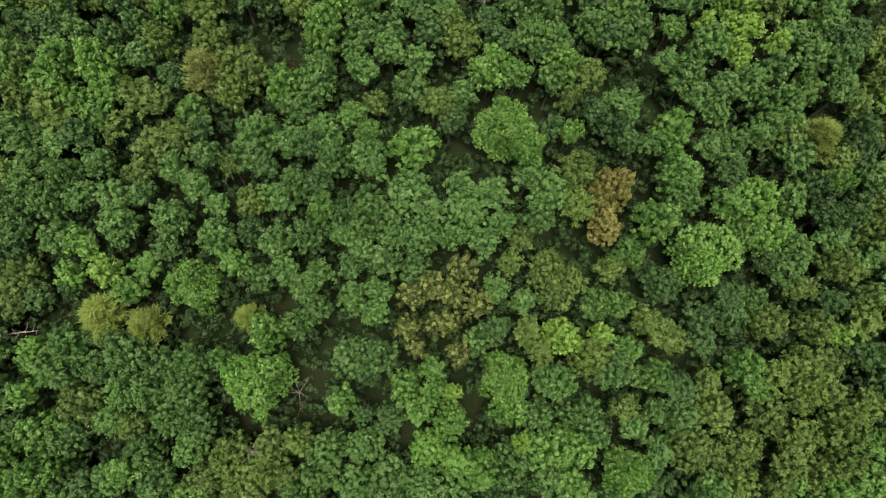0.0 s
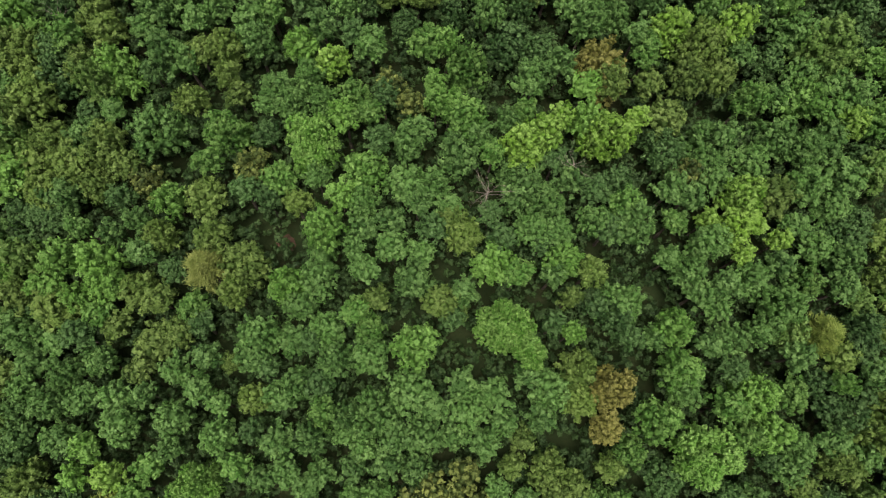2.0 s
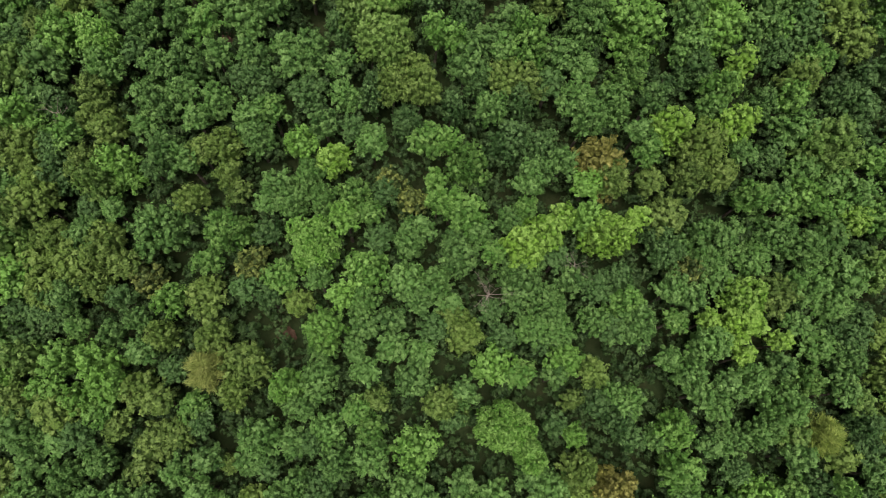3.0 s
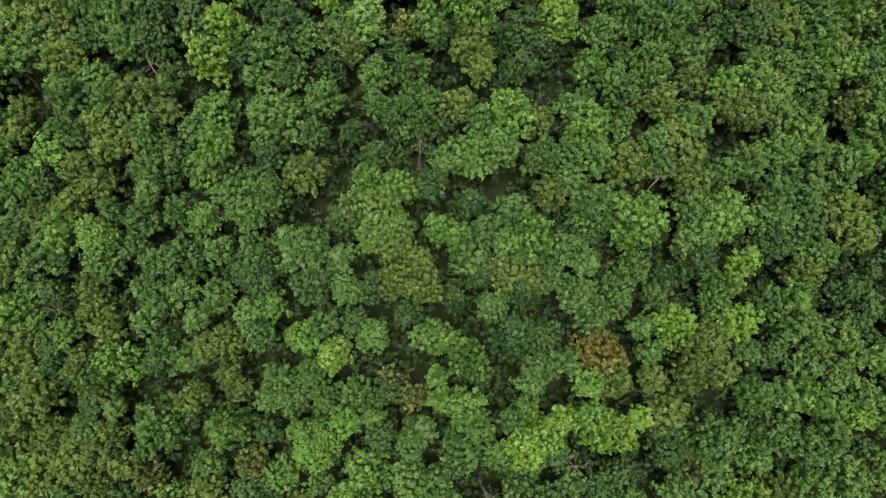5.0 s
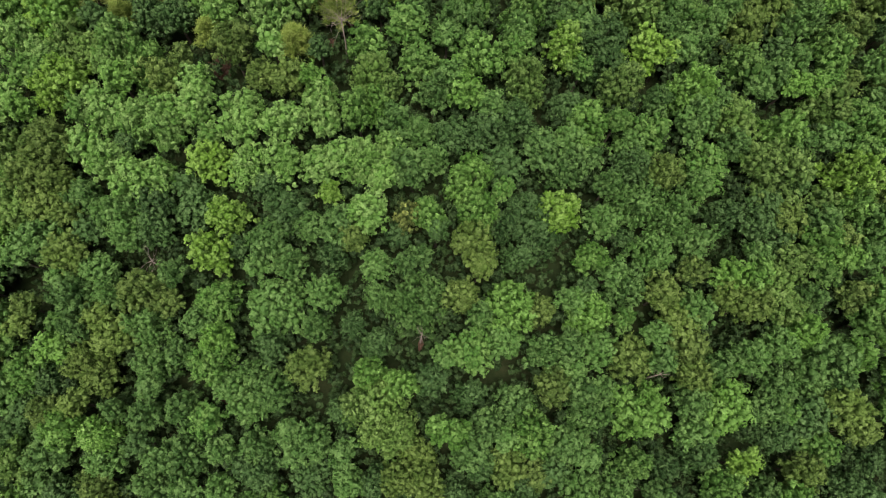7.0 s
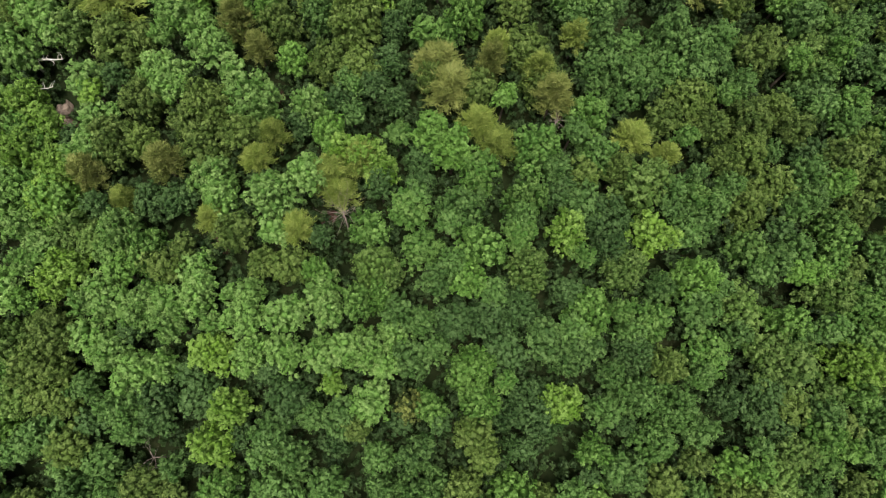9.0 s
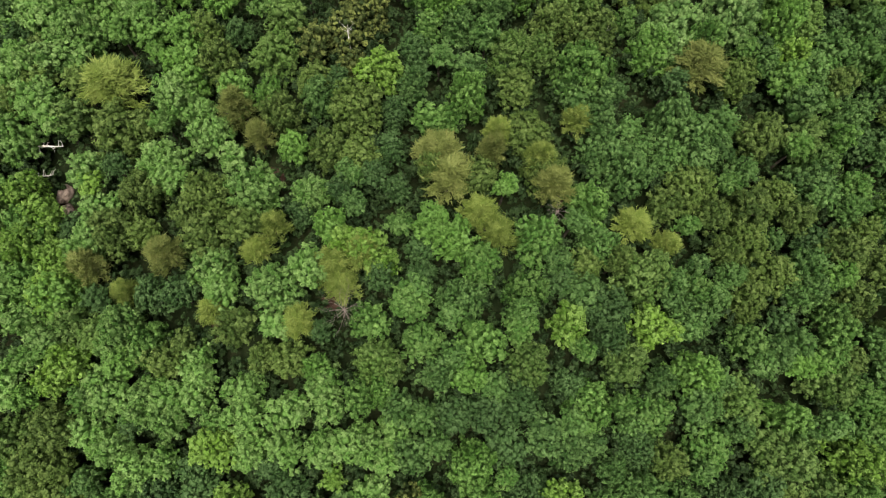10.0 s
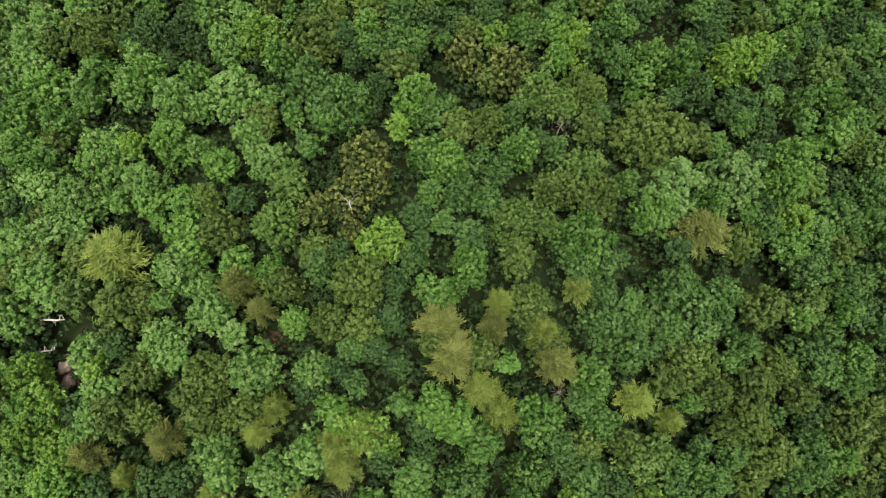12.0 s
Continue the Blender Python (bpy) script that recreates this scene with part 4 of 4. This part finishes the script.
grove(MOSSY, [
    (-17.7, 76.5, 2.0), (-14.8, 77.1, 2.8), (-20.4, 79.0, 2.2), (-17.3, 80.1, 3.8), (26.3, 113.9, 3.9), (24.0, 115.2, 2.0), (-22.6, 116.7, 1.9), (-25.1, 117.7, 2.8),
    (20.8, 119.5, 3.2), (-5.7, 119.6, 2.9), (6.2, 121.9, 2.9), (6.8, 133.0, 3.7), (28.4, 156.1, 3.1), (-45.5, 156.3, 3.6), (-9.7, 161.1, 2.4), (-44.3, 161.3, 2.6),
    (-13.0, 161.8, 4.0), (-4.7, 170.4, 3.4), (-8.7, 178.9, 2.2), (-12.5, 180.2, 3.4),
])


# ---- dead trees, fallen trunks, bare earth and rock ----
def clear(x, y):
    """No young growth over the spots where bare earth, rock or dead wood shows."""
    return all((x - a) ** 2 + (y - b) ** 2 > c ** 2 for a, b, c in OPEN_SPOTS + DARK_GAPS)


OPEN_SPOTS = []


def part_of(name, verts, faces, material, parent, label=""):
    return part(name, mesh_of(name, verts, faces, material, True), parent, label)


def twig(verts, faces, rng, a, way, length, girth, depth):
    """A crooked branch that forks as it thins."""
    at, left = Vector(a), length
    for i in range(3):
        way = (way + Vector(rng.normal(size=3)) * 0.22).normalized()
        end = at + way * length / 3
        tube(verts, faces, at, end, girth * (1 - i * 0.25), girth * (0.75 - i * 0.25), 4)
        if depth and (i or depth == 3):
            side = (way + Vector(rng.normal(size=3)) * 0.75).normalized()
            twig(verts, faces, rng, end, side, length * 0.5, girth * 0.5, depth - 1)
        at = end


def dead_tree(seed, x, y, top, reach, material, label, count=9, up=0.55):
    """A bare tree: a short tapered trunk and branches that spread like a brush."""
    rng = np.random.default_rng(seed)
    floor = ground_z(x, y)
    OPEN_SPOTS.append((x, y, reach * 0.7))
    thing = tagged(new("dead_tree"), label, "tree", "dead trees of the wood")
    thing.matrix_basis = pose(x, y, floor)
    tall = top - floor
    fork = tall - reach * up
    v, f = [], []
    tube(v, f, (0, 0, -0.3), (0.1, 0.05, fork), 0.12, 0.06, 7, 0.12)
    tube(v, f, (0.1, 0.05, fork), (0.15, 0.2, tall - 0.1), 0.06, 0.02, 5, 0.1)
    part_of("trunk", v, f, material, thing)
    for i in range(count):
        a = 2 * math.pi * (i + rng.uniform(-0.3, 0.3)) / count
        v, f = [], []
        twig(v, f, rng, (0.1, 0.05, fork + rng.uniform(-0.3, 0.5)), Vector((math.cos(a), math.sin(a), up * rng.uniform(0.5, 1.4))), reach * rng.uniform(0.65, 1.15), 0.03, 2)
        part_of("branch", v, f, material, thing)


def fallen_trunk(seed, x, y, z, turn, length, material, label, girth=0.14):
    """A trunk lying over the undergrowth, its stubs of branches still on."""
    rng = np.random.default_rng(seed)
    OPEN_SPOTS.append((x, y, length * 0.55))
    thing = tagged(new("fallen_trunk"), label, "log")
    thing.matrix_basis = pose(x, y, z, 0, -4, turn)
    v, f = [], []
    tube(v, f, (-length / 2, 0, 0), (0, 0.08, 0.05), girth, girth * 0.8, 8, 0.05)
    tube(v, f, (0, 0.08, 0.05), (length / 2, 0, 0.1), girth * 0.8, girth * 0.3, 8, -0.06)
    # the root end props it up
    tube(v, f, (-length / 2, 0, 0.05), (-length / 2 - 0.1, 0, ground_z(x, y) - z - 0.3), girth, girth * 1.5, 6)
    part_of("trunk", v, f, material, thing)
    for i in range(7):
        s = -length * 0.3 + length * 0.75 * i / 6
        v, f = [], []
        twig(v, f, rng, (s, 0.05, 0.05), Vector((0.35, rng.choice((-1, 1)) * 0.8, rng.uniform(0.2, 0.8))), rng.uniform(0.5, 1.1), 0.05, 1)
        part_of("branch", v, f, material, thing)


def earth_patch(seed, x, y, reach, stretch=1.0, turn=0.0):
    """A low mound of bare reddish earth with a ragged outline."""
    rng = np.random.default_rng(seed)
    OPEN_SPOTS.append((x, y, reach + 0.4))
    rings, sides = 6, 22
    wob = [1 + 0.3 * noise.noise((math.cos(6.283 * i / sides) * 1.5, math.sin(6.283 * i / sides) * 1.5, seed)) for i in range(sides)]
    verts, faces = [(x, y, ground_z(x, y) + 0.3)], []
    c, s = math.cos(radians(turn)), math.sin(radians(turn))
    for j in range(1, rings + 1):
        for i in range(sides):
            d, a = reach * j / rings * wob[i], 6.283 * i / sides
            px, py = d * math.cos(a) * stretch, d * math.sin(a)
            px, py = x + px * c - py * s, y + px * s + py * c
            verts.append((px, py, ground_z(px, py) + 0.3 * (1 - (j / rings) ** 2) - 0.05 + rng.uniform(-0.09, 0.09)))
    faces += [(0, 1 + i, 1 + (i + 1) % sides) for i in range(sides)]
    for j in range(rings - 1):
        for i in range(sides):
            k, a = (i + 1) % sides, 1 + j * sides
            faces.append((a + i, a + sides + i, a + sides + k, a + k))
    tagged(new("earth_mound", mesh_of("earth_mound", verts, faces, CLAY, True)), "low mound of bare reddish-brown earth in a gap", "soil")


def boulder(seed, x, y, sx, sy, sz, turn):
    """A weathered block of pale stone, half sunk."""
    OPEN_SPOTS.append((x, y, 2.2))
    bm = bmesh.new()
    bmesh.ops.create_icosphere(bm, subdivisions=3, radius=1.0)
    for v in bm.verts:
        n = noise.noise(v.co * 1.3 + Vector((seed, 0, 0))) * 0.35 + noise.noise(v.co * 4 + Vector((seed, 9, 0))) * 0.1
        v.co = Vector((v.co.x * sx, v.co.y * sy, v.co.z * sz)) * (1 + n)
    data = bpy.data.meshes.new("boulder")
    bm.to_mesh(data)
    bm.free()
    data.materials.append(STONE)
    ob = tagged(new("boulder", data), "pale weathered boulder lying on bare earth", "rock")
    ob.matrix_basis = pose(x, y, ground_z(x, y) + sz * 0.5, 0, 0, turn)


# dark gaps between the crowns, where only low bushes grow
DARK_GAPS = [
    (-67.8, 131.5, 3.4), (-68.5, 136.5, 2.6), (-29.0, 121.0, 2.6),
    (-14.4, 6.8, 3.1), (-12.1, 2.9, 2.4), (-28.8, 9.5, 2.1), (-24.4, 9.8, 2.4), (-20.4, 12.2, 1.4), (-44.1, 7.0, 2.2), (-36.0, -5.2, 2.1), (21.8, 34.5, 1.8),
    (17.0, 36.3, 1.5), (-2.8, 42.0, 1.7), (-27.0, 30.2, 1.4), (40.5, 30.0, 1.7), (9.7, 2.4, 2.1), (-5.2, 5.1, 1.9), (-26.3, 16.6, 1.3), (30.2, 13.7, 1.4),
    (-35.2, 50.1, 2.0), (-3.1, 42.4, 1.6), (16.1, 45.8, 1.7), (-13.5, 86.0, 1.7), (-2.8, 85.9, 1.9), (-24.8, 79.7, 2.0), (40.6, 94.7, 2.0), (-40.9, 79.6, 1.6),
    (-22.0, 90.6, 1.7), (2.0, 99.5, 1.6), (21.3, 103.8, 1.6), (-48.0, 92.0, 1.7), (-59.4, 81.1, 1.6), (0.7, 96.7, 1.4), (15.8, 88.4, 1.7), (26.7, 122.4, 2.6),
    (27.7, 119.2, 1.8), (-40.0, 130.6, 2.1), (-37.3, 131.8, 1.8), (-48.6, 119.1, 1.6), (-43.4, 115.2, 1.8), (35.9, 128.8, 2.1), (5.2, 195.4, 3.4), (-67.9, 166.6, 2.2),
    (-32.9, 174.2, 2.1), (-36.5, 171.9, 1.7), (-29.3, 163.0, 2.3), (-0.5, 173.6, 1.9), (-60.2, 161.2, 2.0), (2.1, 161.7, 2.3), (6.1, 160.7, 2.0), (-67.7, 139.2, 2.2),
    (-12.7, 168.2, 1.7),
]
dead_tree(1, 0.4, 49.7, 16.1, 2.2, DEAD_WOOD, "bare pinkish-grey dead tree with spreading twigs", 11, 0.5)
dead_tree(2, 9.8, 54.6, 16.3, 1.8, DEAD_WOOD, "bare pinkish-grey dead tree with spreading twigs", 8, 0.5)
dead_tree(3, -14.2, 4.4, -1.3, 2.0, DEAD_WOOD, "bare grey dead shrub-like tree in a dark gap", 9, 0.6)
dead_tree(4, -52.8, 63.1, 17.9, 1.6, DEAD_WOOD, "bare pinkish-grey dead tree with spreading twigs", 7, 0.5)
dead_tree(5, -46.7, 91.8, 27.6, 1.5, DEAD_WOOD, "bare grey dead tree between green crowns", 7, 0.6)
dead_tree(6, -29.2, 122.4, 37.3, 2.5, DEAD_WOOD, "bare pinkish-grey dead tree with spreading twigs", 16, 0.5)
dead_tree(7, -4.9, 139.1, 37.6, 1.5, DEAD_WOOD, "bare pinkish-grey dead tree with spreading twigs", 10, 0.6)
dead_tree(8, 14.8, 88.0, 26.3, 0.9, DEAD_WOOD, "thin grey dead tree beside a green crown", 5, 1.2)
dead_tree(9, -8.7, 175.4, 41.4, 1.9, DEAD_WOOD, "bare grey-brown dead tree between green crowns", 8, 0.5)
dead_tree(10, -35.8, 159.1, 41.2, 1.3, PALE_WOOD, "bleached dead twigs standing in an olive oak", 5, 1.0)
dead_tree(11, -17.2, -2.6, 1.2, 1.3, DEAD_WOOD, "bare grey dead tree between olive crowns", 6, 0.8)
dead_tree(12, -13.9, 88.5, 25.2, 1.0, DEAD_WOOD, "reddish-brown dead tree below a broad crown", 7, 1.0)
dead_tree(13, -1.1, 165.5, 40.9, 0.9, PALE_WOOD, "pale slanting bare tree beside an olive crown", 4, 1.4)
OPEN_SPOTS.append((-69.3, 137.4, 3.2))
fallen_trunk(21, -72.5, 138.5, 33.6, 10, 4.2, PALE_WOOD, "bleached white fallen trunk with spiky branch stubs", 0.16)
fallen_trunk(22, -72.0, 134.5, 32.9, 20, 2.6, PALE_WOOD, "thin bleached fallen trunk on the undergrowth", 0.1)
fallen_trunk(23, -46.5, 6.3, -0.9, 16, 4.0, DEAD_WOOD, "grey fallen trunk bridging a dark gap", 0.11)
earth_patch(31, -23.2, 43.3, 1.1, 1.3, 0)
earth_patch(32, -13.8, 88.3, 0.9, 0.4, 0)
earth_patch(33, -37.3, 78.4, 1.2, 1.2, 0)
earth_patch(34, -45.9, 119.2, 1.7, 1.1, 0)
earth_patch(35, -43.6, 140.7, 1.5, 1.3, 0)
earth_patch(36, -70.0, 131.4, 2.0, 1.0, 80)
earth_patch(37, -32.4, 124.5, 1.2, 1.2, 0)
earth_patch(38, -3.8, 144.1, 0.9, 1.2, 0)
earth_patch(39, -30.5, 127.9, 1.2, 1.0, 0)
boulder(41, -70.4, 133.4, 0.95, 1.3, 1.1, 0)
boulder(42, -69.5, 131.1, 0.8, 1.1, 0.9, 20)
boulder(43, -69.5, 129.4, 0.4, 0.5, 0.3, 40)


# ---- undergrowth, gaps and the wood beyond ----
def thicket(name, seed, spots, label, kind, drop, clumps, count, size, bulk=(0.26, 0.38)):
    """Many low crowns, joined into one mesh; drop: how far they stay under the canopy."""
    rng = np.random.default_rng(seed)
    at, r = np.array([p[:2] for p in spots]), np.array([p[2] for p in spots])
    top = np.array([canopy(x, y) for x, y in at]) - drop - rng.uniform(0, 1, len(at))
    turn, out = rng.uniform(0, 6.28, (len(at), clumps)), 0.85 * np.sqrt(rng.uniform(0, 1, (len(at), clumps)))
    x, y = at[:, :1] + r[:, None] * out * np.cos(turn), at[:, 1:] + r[:, None] * out * np.sin(turn)
    z = top[:, None] - r[:, None] * out ** 2 * 0.8 - rng.uniform(0, 0.3, out.shape)
    grow = np.stack([out * np.cos(turn), out * np.sin(turn), np.full(out.shape, 0.8)], axis=2).reshape(-1, 3)
    g = Greenery()
    g.tufts(rng, np.stack([x, y, z], axis=2).reshape(-1, 3), unit(grow), (r[:, None] * rng.uniform(*bulk, out.shape)).ravel(), count, size, 0.8)
    return tagged(new(name, g.mesh(name, LEAF[kind])), label, "thicket", kind="stuff")


def in_wood(x, y, margin):
    """Inside the strip of wood along the line of flight."""
    s = (y - 17.1) / 0.961 if y < 120.9 else y - 12.9
    u, v = x * 0.988 + s * 0.153, -x * 0.153 + s * 0.988
    half = 46 + 0.28 * max(0.0, v - 110) + margin
    return -half < u < half and -26 - margin < v < 183 + margin


def room(taken, x, y, r, share):
    """Whether a crown of radius r at (x, y) stands clear of the others by that share of both radii."""
    return bool(np.all(np.hypot(taken[:, 0] - x, taken[:, 1] - y) > share * (taken[:, 2] + r)))


# trees of the same kinds along the edges of the strip, large ones first, then smaller ones in between
rng_e = random.Random(11)
edge, taken = [], np.array(PLANTED)
for tries, small, large in ((5000, 2.4, 3.4), (6000, 1.7, 2.3)):
    for _ in range(tries):
        x, y, r = rng_e.uniform(-125, 90), rng_e.uniform(-40, 232), rng_e.uniform(small, large)
        if in_wood(x, y, 13) and not in_wood(x, y, -7) and room(taken, x, y, r, 0.55) and clear(x, y):
            edge.append((x, y, r))
            taken = np.vstack([taken, (x, y, r)])
for i, kinds in enumerate((MOSSY, OLIVE, BRIGHT, SHADY, COOL, YOUNG, GREEN)):
    grove(kinds, edge[i::7])
# lower trees under and between the large ones, all through the wood
between = []
for _ in range(9000):
    x, y, r = rng_e.uniform(-118, 85), rng_e.uniform(-30, 220), rng_e.uniform(1.4, 2.1)
    if in_wood(x, y, 8) and room(taken, x, y, r, 0.77) and clear(x, y):
        between.append((x, y, r))
        taken = np.vstack([taken, (x, y, r)])
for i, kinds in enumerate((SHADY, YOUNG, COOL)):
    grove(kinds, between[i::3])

rng_u = random.Random(5)
bushes, gaps, beyond = [], [], []
for gx in np.arange(-118, 88, 1.5):
    for gy in np.arange(-30, 226, 1.5):
        x, y = gx + rng_u.uniform(-0.7, 0.7), gy + rng_u.uniform(-0.7, 0.7)
        if in_wood(x, y, 10) and not any((x - a) ** 2 + (y - b) ** 2 < (c * 0.4) ** 2 for a, b, c in OPEN_SPOTS):
            bushes.append((x, y, rng_u.uniform(0.9, 1.5)))
filled = taken
for _ in range(12000):
    x, y, r = rng_u.uniform(-118, 85), rng_u.uniform(-38, 228), rng_u.uniform(1.0, 1.7)
    if in_wood(x, y, 11) and room(taken, x, y, r, 0.36) and clear(x, y) and room(filled[len(taken):], x, y, r, 0.7):
        gaps.append((x, y, r))
        filled = np.vstack([filled, (x, y, r)])
for gx in np.arange(-132, 112, 3.7):
    for gy in np.arange(-66, 268, 3.7):
        x, y, r = gx + rng_u.uniform(-1.5, 1.5), gy + rng_u.uniform(-1.5, 1.5), rng_u.uniform(2.3, 3.3)
        if not in_wood(x, y, 12) and room(taken, x, y, r, 0.5):
            beyond.append((x, y, r))
# the two low layers wear the leaves with canopy shade in their colour
thicket("undergrowth", 6, bushes, "low green undergrowth on the forest floor, its colour darkened for canopy shade", "deep", 6.0, 3, 8, 0.46)
thicket("young_growth", 8, gaps, "green young growth filling gaps, its colour darkened for canopy shade", "deep", 3.9, 10, 12, 0.32)
thicket("surrounding_wood", 7, beyond, "surrounding green broadleaf wood running on all sides", "mossy", 0.0, 18, 7, 0.62, (0.24, 0.38))
